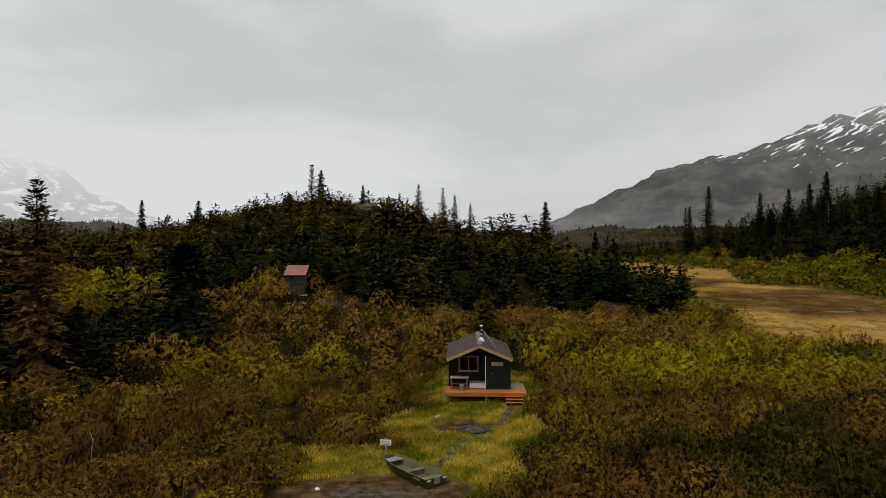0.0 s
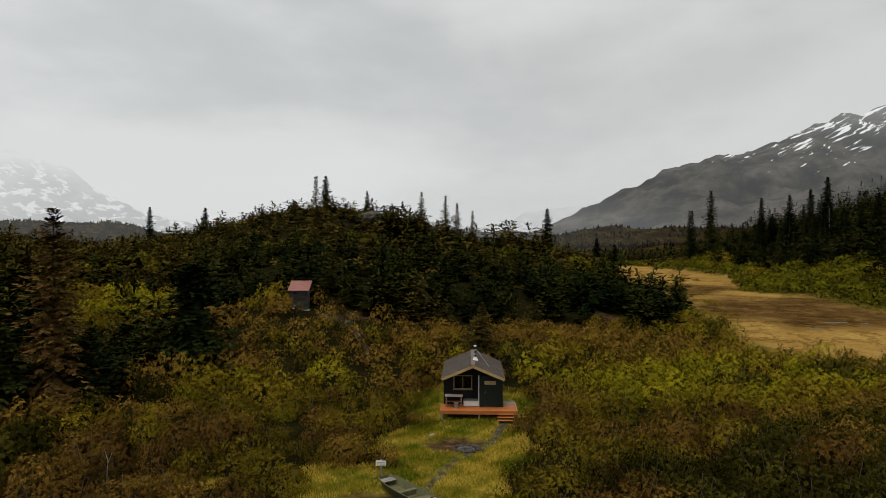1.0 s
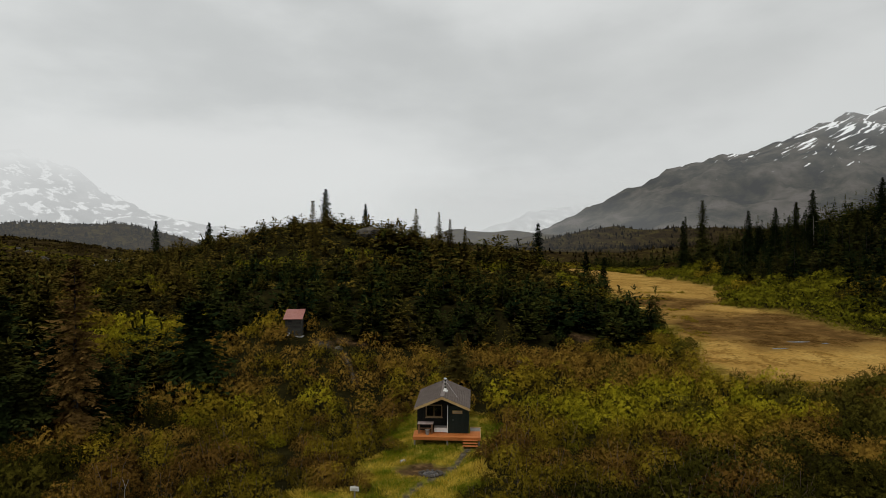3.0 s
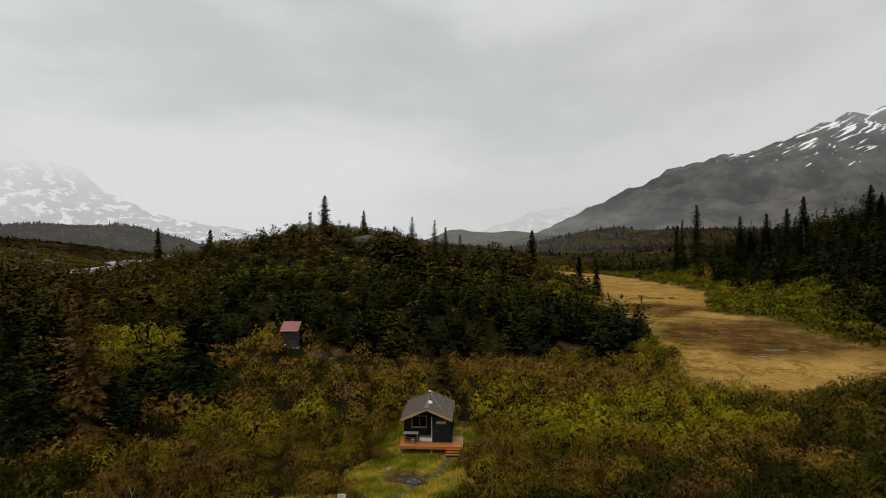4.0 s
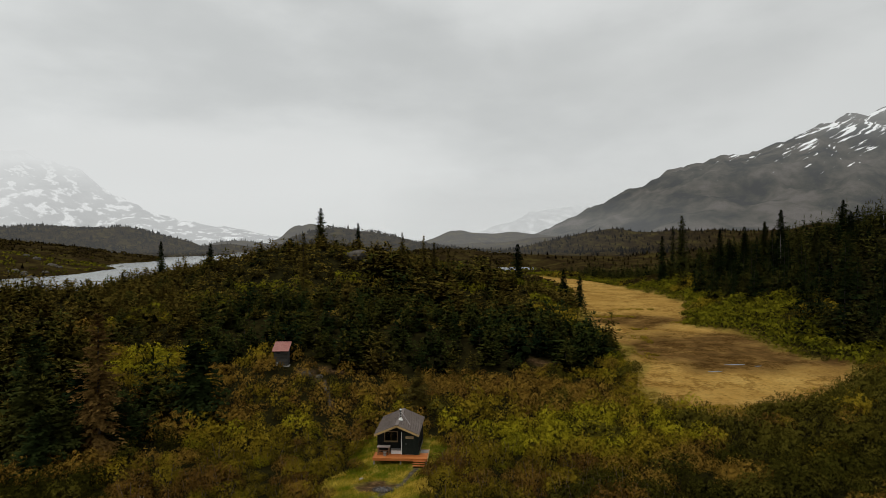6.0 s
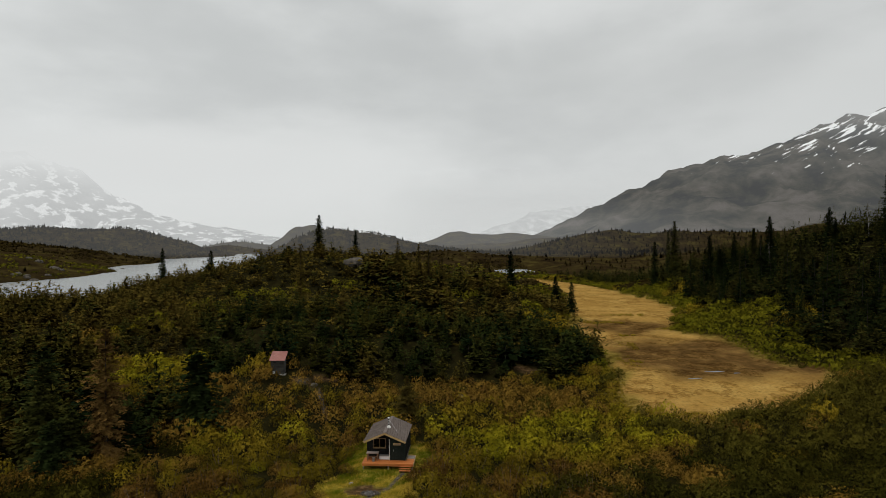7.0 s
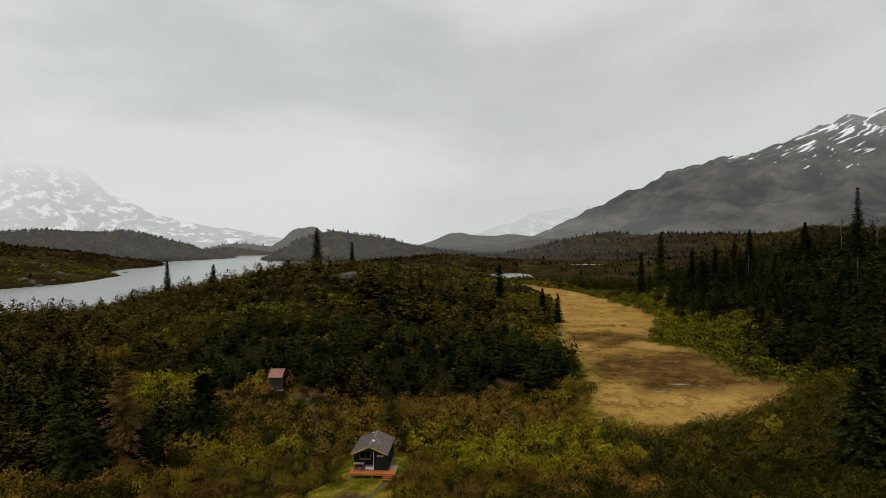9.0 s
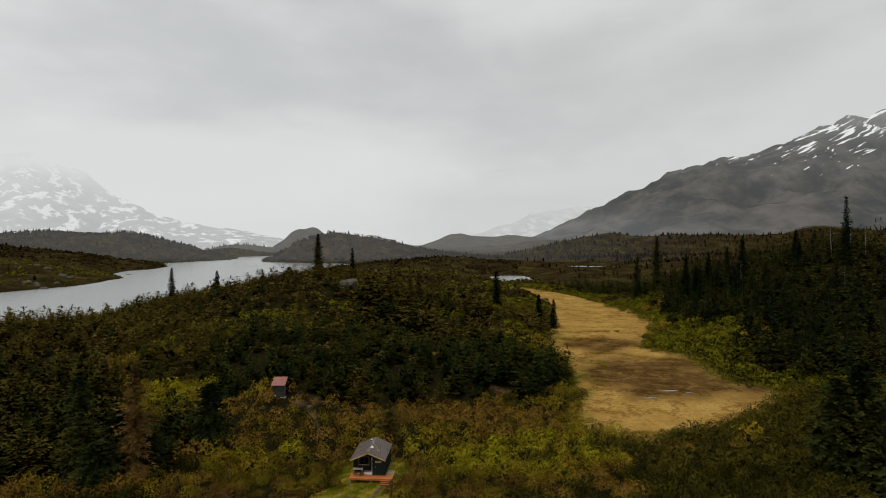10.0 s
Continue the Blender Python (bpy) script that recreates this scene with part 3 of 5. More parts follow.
def feathered_crown(h, r, levels, per, pairs, seed, droop=0.3, low=0.05, thin=0.0, power=0.8, bulk=1.0):
    """A tall spruce seen near: every bough carries pairs of narrow side sprays and a tip, tilted down and out."""
    rs = np.random.RandomState(seed)
    rows = []
    for k in range(levels):
        for b in range(per):
            if rs.rand() < thin:
                continue
            t = min(max(low + (1 - low) * (k + b / per + rs.uniform(-0.3, 0.3)) / levels, low), 0.975)
            reach = r * (1 - t) ** power * (1 + 0.22 * math.sin(k * 1.7 + b * 2.4 + seed))
            a = 2.4 * (k * per + b) + rs.uniform(-0.4, 0.4)
            bl = max(reach * rs.uniform(0.5, 1.15), 0.02 * h)
            face = (0.5 * math.cos(a), 0.5 * math.sin(a), 0.8)
            if b % 2 == 0 and thin < 0.25:
                rows.append(((0, 0, t * h + 0.1 * bl), (math.cos(a + 0.4), math.sin(a + 0.4), -0.45 + rs.normal(0, 0.2)), bl * rs.uniform(0.5, 0.8), bl * rs.uniform(0.4, 0.6), face))
            sl = -droop + 0.8 * t * t + rs.normal(0, 0.1)
            for s in range(pairs):
                f = 0.25 + 0.75 * s / pairs
                for side in (-1, 1):
                    turn = a + side * rs.uniform(0.5, 1.0)
                    rows.append(((math.cos(a) * bl * f, math.sin(a) * bl * f, t * h + sl * bl * f + 0.15 * bl * math.sin(3.0 * f)), (math.cos(turn), math.sin(turn), sl - 0.1 + rs.normal(0, 0.2)),
                                 (0.16 + 0.34 * min(bl, 1.5) * (1.1 - 0.6 * f)) * rs.uniform(0.7, 1.2), (0.08 + 0.11 * min(bl, 1.2)) * bulk * rs.uniform(0.7, 1.3), face))
            rows.append(((math.cos(a) * bl * 0.75, math.sin(a) * bl * 0.75, t * h + sl * bl * 0.75 + 0.08 * bl), (math.cos(a), math.sin(a), sl + 0.25), 0.12 + 0.35 * min(bl, 2.0), (0.06 + 0.12 * min(bl, 1.5)) * bulk, face))
    for s in range(6):
        rows.append(((0, 0, h * (0.86 + 0.022 * s)), (rs.normal(0, 0.35), rs.normal(0, 0.35), 0.9), h * 0.05 + 0.12, 0.09, (rs.normal(0, 0.5), rs.normal(0, 0.5), 0.6)))
    return clad(rows, 0.3, rs)


def hemlock_bush(h, r, tiers, per, spray, seed):
    """A wind-clipped hemlock: tiers of flat plumes with lifted tips, leaning with the wind, round a dense heart."""
    rs = np.random.RandomState(seed)
    rows = []
    lean, heads = rs.uniform(-0.35, 0.35, 2), rs.randint(1, 4)
    tops = [(0.0, 0.0, 1.0, 1.0)] + [(rs.uniform(-0.45, 0.45), rs.uniform(-0.45, 0.45), rs.uniform(0.55, 0.85), rs.uniform(0.5, 0.75)) for _ in range(heads - 1)]
    for ox, oy, hh, rr in tops:
        for k in range(tiers):
            t = (k + rs.uniform(0.1, 0.7)) / tiers
            reach = r * rr * (1 - t) ** 0.72 * rs.uniform(0.75, 1.15) + 0.1
            cx, cy = (ox + lean[0] * t * t) * r, (oy + lean[1] * t * t) * r
            n = max(3, int(per * rr * (1 - 0.55 * t)))
            for b in range(n):
                a = 6.283 * (b + rs.uniform(-0.35, 0.35)) / n + k * 1.3
                bl = reach * rs.uniform(0.6, 1.2)
                c, s = math.cos(a), math.sin(a)
                z0 = h * hh * (0.06 + 0.88 * t)
                for f in np.linspace(0.4, 0.95, 2 + int(bl * 1.15 / spray)):
                    off, turn = rs.normal(0, 0.17 * bl), a + rs.normal(0, 0.55)
                    # shading normals turn up with height, so upper sprays come out lighter
                    rows.append(((cx + c * bl * f - s * off, cy + s * bl * f + c * off, z0 + bl * (0.34 * f * f - 0.36 * f) + rs.normal(0, 0.03)),
                                 (math.cos(turn), math.sin(turn), rs.normal(0.12, 0.2)), spray * rs.uniform(0.8, 1.5), spray * rs.uniform(0.3, 0.48), (0.5 * c, 0.5 * s, rs.normal(0.1 + 1.0 * t, 0.3))))
                if b % 2 == 0:
                    # heart's shading normals point outward and down to darken the inside
                    rows.append(((cx + c * bl * 0.1, cy + s * bl * 0.1, z0 - 0.1 * bl), (c, s, -0.3), bl * 0.8, bl * 0.7, (c, s, -0.35)))
        for k in range(6):
            rows.append((((ox + 0.8 * lean[0]) * r, (oy + 0.8 * lean[1]) * r, h * hh * (0.70 + 0.035 * k)), (rs.normal(0, 0.35), rs.normal(0, 0.35), 0.8), h * 0.12, spray * 0.5, (rs.normal(0, 0.5), rs.normal(0, 0.5), 0.7)))
    return clad(rows, 0.35, rs)


def trunk_bm(h, r, lean=0.0):
    bm = bmesh.new()
    for k in range(4):
        a, b = k / 4 * 0.97, (k + 1) / 4 * 0.97
        tube(bm, (lean * a * h, 0, h * a - (0.3 if k == 0 else 0)), (lean * b * h, 0, h * b), r * (1 - a) + 0.01, r * (1 - b) + 0.01, 6)
    return bm


def flakes(p, nrm, length, width, jitter, rs):
    """Leaf tufts that lie across the directions nrm."""
    n = len(p)
    nrm = unit(nrm) + rs.normal(0, jitter, (n, 3))
    u = unit(np.cross(nrm, rs.normal(0, 1, (n, 3))))
    w = unit(np.cross(nrm, u))
    length, width = np.broadcast_to(length, n)[:, None] / 2, np.broadcast_to(width, n)[:, None] / 2
    return np.stack([p - u * length, p + w * width, p + u * length, p - w * width], 1).reshape(-1, 3)


def shrub_leaves(n, size, seed):
    """A rounded, uneven bush one metre in radius: fine leaf tufts in a loose shell, denser towards the top."""
    rs = np.random.RandomState(seed)
    az, u = rs.uniform(0, 6.283, n), 1 - 1.12 * rs.rand(n) ** 0.8
    q = np.sqrt(np.clip(1 - u * u, 0, 1))
    d = np.stack([np.cos(az) * q, np.sin(az) * q, u], 1)
    k = rs.normal(0, 2.4, (5, 3))
    bump = 1 + 0.07 * np.sin(d @ k.T + rs.uniform(0, 6.283, 5)).sum(1)
    P = d * (bump * (1 - 0.36 * rs.rand(n) ** 1.5))[:, None] * (0.95, 0.95, 0.85) + (0, 0, 0.2)
    v = flakes(P, d, size * rs.uniform(0.7, 1.4, n), size * rs.uniform(0.5, 0.9, n), 0.35, rs).reshape(n, 4, 3)
    up = rs.rand(n) < 0.22
    v[up] = kites(P - (0, 0, 0.05), d + (0, 0, 0.4) + rs.normal(0, 0.35, (n, 3)), size * rs.uniform(0.8, 1.7, n), size * rs.uniform(0.28, 0.45, n), 1.2, rs).reshape(n, 4, 3)[up]
    F = 0.95 * d + (0, 0, 0.15) + rs.normal(0, 0.1, (n, 3))
    return v.reshape(-1, 3), quad_index(n), np.repeat(unit(F), 4, 0)


def scatter(variants, xyz, size, yaw, squash=None, wander=0.45):
    """Joins plants into one set of corners, faces, tones (one for each plant) and ways that the boughs face."""
    V, Q, T, S, base = [], [], [], [], 0
    which = np.arange(len(xyz)) % len(variants)
    rs = np.random.RandomState(len(xyz))
    for k, (v, q, f) in enumerate(variants):
        sel = which == k
        n = int(sel.sum())
        if not n:
            continue
        s, c, si = size[sel][:, None], np.cos(yaw[sel])[:, None], np.sin(yaw[sel])[:, None]
        sq = np.ones((n, 1)) if squash is None else squash[sel][:, None]
        x = (v[None, :, 0] * c - v[None, :, 1] * si) * s + xyz[sel, 0:1]
        y = (v[None, :, 0] * si + v[None, :, 1] * c) * s + xyz[sel, 1:2]
        z = v[None, :, 2] * s * sq + xyz[sel, 2:3]
        V.append(np.stack([x, y, z], -1).reshape(-1, 3))
        S.append(np.stack([f[None, :, 0] * c - f[None, :, 1] * si, f[None, :, 0] * si + f[None, :, 1] * c, np.repeat(f[None, :, 2], n, 0)], -1).reshape(-1, 3))
        T.append(np.repeat(np.clip(rs.normal(0.5, wander, n), -0.7, 1.7), len(v)))
        Q.append((q[None] + (np.arange(n) * len(v))[:, None, None] + base).reshape(-1, 4))
        base += n * len(v)
    return np.concatenate(V), np.concatenate(Q), np.concatenate(T), np.concatenate(S)


def jittered(x0, x1, y0, y1, step, seed):
    rs = np.random.RandomState(seed)
    X, Y = np.meshgrid(np.arange(x0, x1, step), np.arange(y0, y1, step), indexing="ij")
    X[:, ::2] += step / 2
    X, Y = X.ravel() + rs.uniform(-0.5, 0.5, X.size) * step, Y.ravel() + rs.uniform(-0.5, 0.5, X.size) * step
    return X, Y, rs


EDGE_X = (-130, -60, -42, -30, -23.5, -20.5, -14, -8, 0, 8, 20, 30, 36)
EDGE_Y = (25, 30, 36, 39, 41.5, 62, 64.5, 63, 63.5, 68, 76, 79, 90)


def hill_woods(x, y):
    """Metres inside the hill's dark conifers."""
    d = np.minimum(y - np.interp(x, EDGE_X, EDGE_Y), np.interp(y, MEADOW_Y, MEADOW_L) - 2.0 - x)
    d = np.minimum(d, 203 - y)
    for e in ((-29.5, 58.5, 8.0, 7.0), (-43, 86, 5, 4), (29.5, 116, 5.5, 19), (-16, 138, 4, 2.5), (-47, 74, 2.5, 7), (-22, 112, 7, 3), (4, 118, 3, 2), (-34, 104, 7, 2.5), (-33, 121, 9, 4), (-14, 127, 6, 3), (10, 131, 6, 3), (-46, 112, 7, 4), (-5, 108, 4, 2), (22, 146, 5, 8)):
        d = np.minimum(d, -ellipse(x, y, *e) * 8)
    return d + 0.9 * fuzz(x, y, 4.0, 9.0)


FOREST_Y = (30, 40, 48, 56, 66, 80, 89, 94, 104, 110, 117, 128, 138, 147, 160, 173, 209, 260, 300, 340)
FOREST_X = (60, 58, 62, 80, 95, 95, 86, 76, 75, 78, 86, 89, 83, 77, 78, 81, 91, 84, 74, 66)


def forest(x, y):
    return x - np.interp(y, FOREST_Y, FOREST_X) + 2.0 * fuzz(x, y, 9.0, 4.0)


def yard_clear(x, y):
    """Where no shrub grows: the clearing, the track, the cabin, the outhouse."""
    bad = (grass_inside(x, y) > 0.05) | (gravel_inside(x, y) > -0.3) | ((np.abs(x - 3.0) < 3.7) & (np.abs(y - 43.5) < 4.8))
    bad |= (bare_soil(x, y) > -0.05) | (line_distance(TRAIL, x, y) < 0.7) | ((x > 4.2) & (x < 6.6) & (y > 38.6) & (y < 42.5))
    bad |= (ellipse(x, y, -14.4, 62.0, 1.7, 2.3) > 0) | ((x > -7.5) & (x < 2.2) & (y < 27.5))
    return bad


def place(x, y):
    return np.stack([x, y, height(x, y)], 1)


SHRUBS_NEAR = [shrub_leaves(600, 0.145, 15 + k) for k in range(6)]
SHRUBS = [shrub_leaves(380, 0.175, 11 + k) for k in range(5)]
SHRUBS_MID = [shrub_leaves(185, 0.235, 21 + k) for k in range(5)]
SHRUBS_FAR = [shrub_leaves(42, 0.43, 31 + k) for k in range(5)]
HEATH = [shrub_leaves(13, 0.7, 41 + k) for k in range(5)]
HEMLOCKS = [hemlock_bush(4.3, 1.9, 8, 9, 0.44, 51 + k) for k in range(8)]
HEMLOCKS_TALL = [hemlock_bush(5.6, 2.5, 10, 9, 0.52, 91 + k) for k in range(4)]
HEMLOCKS_WOOD = [hemlock_bush(5.2, 2.2, 6, 6, 0.62, 131 + k) for k in range(6)]
HEMLOCKS_FAR = [hemlock_bush(4.0, 1.9, 6, 5, 0.6, 71 + k) for k in range(6)]
SPRUCES_FAR = [conifer_crown(10.0, 2.6, 12, 5, 2, 111 + k, 0.35, 0.05, 1.0, 0.5) for k in range(6)]


def shrub_zone(x, y):
    return (meadow_inside(x, y) < 0.3) & ~yard_clear(x, y)


def tone_of(x, y):
    """0 brown, 1 olive, 2 green, 3 dark alder: how far the thicket is in leaf, and where it is darkened as a vignette.
    """
    v = -0.03 - 0.6 * smooth(40, 56, x) + 0.6 * fuzz(x, y, 9.0, 3.0) + 0.5 * fuzz(x, y, 3.0, 7.0) + 0.55 * fuzz(x, y, 1.1, 5.0)
    v = v + 1.1 * np.exp(-(((x - 22) / 16) ** 2) - ((y - 50) / 9) ** 2) + 0.5 * ellipse(x, y, -33, 60, 12, 10).clip(0, 1) - 0.8 * np.exp(-(((x - 36) / 13) ** 2) - ((y - 36) / 9) ** 2)
    v = v - 1.3 * np.exp(-(((x - 8) / 20) ** 2) - ((y - 64) / 9) ** 2) - 0.5 * np.exp(-(((x + 18) / 14) ** 2) - ((y - 40) / 8) ** 2)
    v = v + 0.15 * np.exp(-(((x + 10) / 14) ** 2) - ((y - 44) / 11) ** 2)
    v = v - 0.9 * np.exp(-(((x + 24) / 15) ** 2) - ((y - 27) / 8) ** 2) - 0.9 * np.exp(-(((x - 23) / 15) ** 2) - ((y - 28) / 8) ** 2)
    tone = np.where(v < -0.25, 0, np.where(v < 0.45, 1, 2))
    # alder clump and patches; outer ellipses and the rise with x paint a vignette
    dark = (ellipse(x, y, 14.5, 28.5, 5.0, 4.0) > 0) | (ellipse(x, y, 23, 23, 9, 7) > 0) | (ellipse(x, y, 31, 30, 15, 12) + 0.5 * fuzz(x, y, 2.6, 2.0) > 0.25) | (ellipse(x, y, -26, 30, 7, 6) > 0) | (fuzz(x, y, 4.0, 11.0) > 0.72 - 1.35 * smooth(24, 48, x))
    return np.where(dark, 3, tone)


SHRUB_MATS = (M_WILLOW_BROWN, M_WILLOW_OLIVE, M_WILLOW_GREEN, M_ALDER_VIGNETTE)
SHRUB_WORDS = ("brown willow shrub still in bud", "olive willow shrub coming into leaf", "fresh green willow shrub in leaf", "dark green alder shrub in full leaf, partly painted corner darkening")
THICKET_WORDS = ("brown willow thicket still in bud", "olive willow thicket coming into leaf", "fresh green willow and alder thicket", "dark green alder thicket in full leaf, partly painted corner darkening")


def willow_shrub(tone, k):
    """One bush: its leafy crown and the stems that carry it."""
    root = empty("willow_shrub", pose(0, 0, 0), SHRUB_WORDS[tone], "shrub", "willow shrubs round the clearing")
    v, q, sw = SHRUBS_NEAR[k % len(SHRUBS_NEAR)]
    quads_object("crown", v, q, SHRUB_MATS[tone], root, swell=sw)
    rs = np.random.RandomState(400 + k)
    for s in range(4):
        a, f = 1.57 * s + rs.uniform(-0.5, 0.5), rs.uniform(0.3, 0.8)
        part("stem", tube(bmesh.new(), (0.1 * math.cos(a), 0.1 * math.sin(a), -0.15), (f * math.cos(a), f * math.sin(a), rs.uniform(0.6, 1.05)), 0.022, 0.006, 4), M_TWIG, root)
    return root


def build_shrubs():
    mats, words = SHRUB_MATS, THICKET_WORDS
    X, Y, rs = jittered(-62, 96, 19, 84, 1.85, 5)
    keep = shrub_zone(X, Y) & (hill_woods(X, Y) < 0.5) & (forest(X, Y) < 1.0) & (X > -10 - 0.85 * Y) & (X < 32 + 0.85 * Y)
    X, Y = X[keep], Y[keep]
    tone = tone_of(X, Y)
    size = (0.95 + 1.15 * rs.rand(len(X)) ** 1.4) * (1 + 0.2 * fuzz(X, Y, 5.0, 2.0))
    size = size * (0.6 + 0.4 * smooth(0.0, 0.35, -grass_inside(X, Y)))
    size = size * (1 - 0.25 * smooth(-8, -3, hill_woods(X, Y)) * smooth(-22, -10, X))
    squash = rs.uniform(0.85, 1.35, len(X)) * (1.2 - 0.15 * size)
    yaw = rs.uniform(0, 6.283, len(X))
    P = place(X, Y)
    P[:, 2] -= 0.1
    own = np.zeros(len(X), bool)
    own[np.argsort(np.hypot(X - 2, (Y - 28) * 1.2))[:280]] = True
    near = Y < 46
    for k in range(4):
        for band, var in ((near & ~own, SHRUBS), (~near & ~own, SHRUBS_MID)):
            s = (tone == k) & band
            if s.sum():
                v, q, tn, sw = scatter(var, P[s], size[s], yaw[s], squash[s])
                tagged(quads_object("willow_thicket", v, q, mats[k], tone=tn, swell=sw), words[k], "shrubs", kind="stuff")
    first = {}
    for i in np.nonzero(own)[0]:
        m = Matrix.Translation(P[i]) @ pose(0, 0, 0, 0, 0, math.degrees(yaw[i]))
        key = (int(tone[i]), int(i % 5))
        if key not in first:
            first[key] = willow_shrub(*key)
            first[key].matrix_world = m
        else:
            copy_thing(first[key], m @ Matrix.Diagonal((size[i], size[i], size[i] * squash[i], 1)))
    # farther banks: lower and coarser
    X, Y, rs = jittered(30, 120, 60, 345, 2.0, 6)
    keep = (meadow_inside(X, Y) < 0.9) & (X > np.interp(Y, MEADOW_Y, MEADOW_R) - 2) & (forest(X, Y) < 4) & (Y > 82)
    X2, Y2, r2 = jittered(-75, 50, 60, 260, 2.5, 8)
    k2 = (hill_woods(X2, Y2) < 0.3) & (meadow_inside(X2, Y2) < -0.6) & (Y2 > 81)
    X, Y = np.concatenate([X[keep], X2[k2]]), np.concatenate([Y[keep], Y2[k2]])
    size, yaw, squash = rng.uniform(1.1, 2.0, len(X)), rng.uniform(0, 6.28, len(X)), rng.uniform(0.7, 1.1, len(X))
    tone = np.where(rng.rand(len(X)) < 0.14, 3, np.where(fuzz(X, Y, 14.0, 5.0) > -0.35, 2, 1))
    P = place(X, Y)
    for k in (1, 2, 3):
        s = tone == k
        v, q, tn, sw = scatter(SHRUBS_FAR, P[s], size[s], yaw[s], squash[s])
        tagged(quads_object("bank_thicket", v, q, M_BANK if k == 2 else mats[k], tone=tn, swell=sw), words[k], "shrubs", kind="stuff")


build_shrubs()


def build_hill_woods():
    X, Y, rs = jittered(-125, 52, 24, 200, 3.15, 15)
    keep = (hill_woods(X, Y) > 0) & ~yard_clear(X, Y) & (X > -0.72 * (Y + 36)) & (height(X, Y) > 0.0)
    X, Y = X[keep], Y[keep]
    size, yaw, squash = 0.45 + 0.72 * rs.rand(len(X)) ** 1.1, rs.uniform(0, 6.283, len(X)), rs.uniform(0.85, 1.4, len(X))
    squash = squash * (1 - 0.3 * smooth(85, 105, Y) * smooth(-45, -25, X) - 0.22 * smooth(-30, -45, X) * smooth(80, 95, Y))
    P = place(X, Y)
    P[:, 2] -= 0.15
    size = size * (1 + 0.35 * smooth(14, 2, hill_woods(X, Y)) * smooth(-24, -10, X))
    size = size * (1 + 0.55 * smooth(-15, -9, X) * smooth(24, 6, X) * smooth(105, 125, Y))
    size = size * (1 + 0.1 * smooth(-65, -78, X) * smooth(88, 98, Y) * smooth(132, 120, Y))
    # the trees along the wood's front are things of their own
    front = np.nonzero((hill_woods(X, Y) < 30) & (Y < 112) & (X > -30) & (X < 42))[0]
    front = front[np.argsort(Y[front])][:280]
    kinds = []
    for k in range(6):
        root = empty("hemlock", pose(0, 0, 0), "dark green dwarf hemlock at the foot of the hill", "tree", "hemlocks along the foot of the hill")
        part("trunk", trunk_bm(2.3, 0.07), M_BARK, root)
        v, q, sw = HEMLOCKS[k]
        quads_object("crown", v, q, M_HEMLOCK, root, swell=sw)
        kinds.append(root)
    for n, i in enumerate(front):
        m = Matrix.Translation(P[i]) @ pose(0, 0, 0, 0, 0, math.degrees(yaw[i]))
        if n < 6:
            kinds[n].matrix_world = m
        else:
            copy_thing(kinds[n % 6], m @ Matrix.Diagonal((size[i], size[i], size[i] * squash[i], 1)))
    rest = np.ones(len(X), bool)
    rest[front] = False
    tall, near = (X < -23) & (Y < 66) & rest, (Y < 92) & rest
    for band, var in ((tall, HEMLOCKS_TALL), (near & ~tall, HEMLOCKS), ((Y >= 92) & rest, HEMLOCKS_FAR)):
        v, q, tn, sw = scatter(var, P[band], size[band], yaw[band], squash[band])
        tn = tn - 0.3 * smooth(-12, 2, v[:, 0]) * smooth(118, 100, v[:, 1]) + 0.4 * smooth(-0.1, 0.5, fuzz(v[:, 0], v[:, 1], 13.0, 3.0) + 0.5 * smooth(80, 120, v[:, 1]) - 0.35) + 0.25 * smooth(-20, -40, v[:, 0])
        tagged(quads_object("hemlock_thicket", v, q, M_HEMLOCK, tone=tn, swell=sw), "dense dark green dwarf hemlock on the hill", "conifers", kind="stuff")


build_hill_woods()


def build_heath():
    X, Y, rs = jittered(-110, 46, 82, 210, 2.3, 19)
    keep = (hill_woods(X, Y) > -1) & (X > -0.72 * (Y + 36)) & (height(X, Y) > 0.0) & (meadow_inside(X, Y) < -1)
    X, Y = X[keep], Y[keep]
    P = place(X, Y)
    P[:, 2] -= 0.15
    v, q, tn, sw = scatter(HEATH, P, rs.uniform(0.8, 1.5, len(X)), rs.uniform(0, 6.28, len(X)), rs.uniform(0.4, 0.75, len(X)))
    tagged(quads_object("heath", v, q, M_HEATH, tone=tn, swell=sw), "low olive-brown heath between the dwarf hemlocks", "heath", kind="stuff")


build_heath()


def conifer(name, h, r, label, mat, levels=24, per=8, pairs=3, seed=1, droop=0.3, low=0.05, thin=0.05, power=0.8, group="", bulk=1.0):
    root = empty(name, pose(0, 0, 0), label, "tree", group)
    part("trunk", trunk_bm(h, h * 0.014 + 0.04), M_BARK, root)
    v, q, sw = feathered_crown(h, r, levels, per, pairs, seed, droop, low, thin, power, bulk)
    quads_object("crown", v, q, mat, root, swell=sw)
    return root


def stand(ob, x, y, sink=0.1, yaw=0, size=1.0, lean=0.0):
    ob.matrix_world = Matrix.Translation((x, y, float(height(x, y)) - sink)) @ pose(0, 0, 0, lean, 0, yaw) @ Matrix.Scale(size, 4)
    return ob


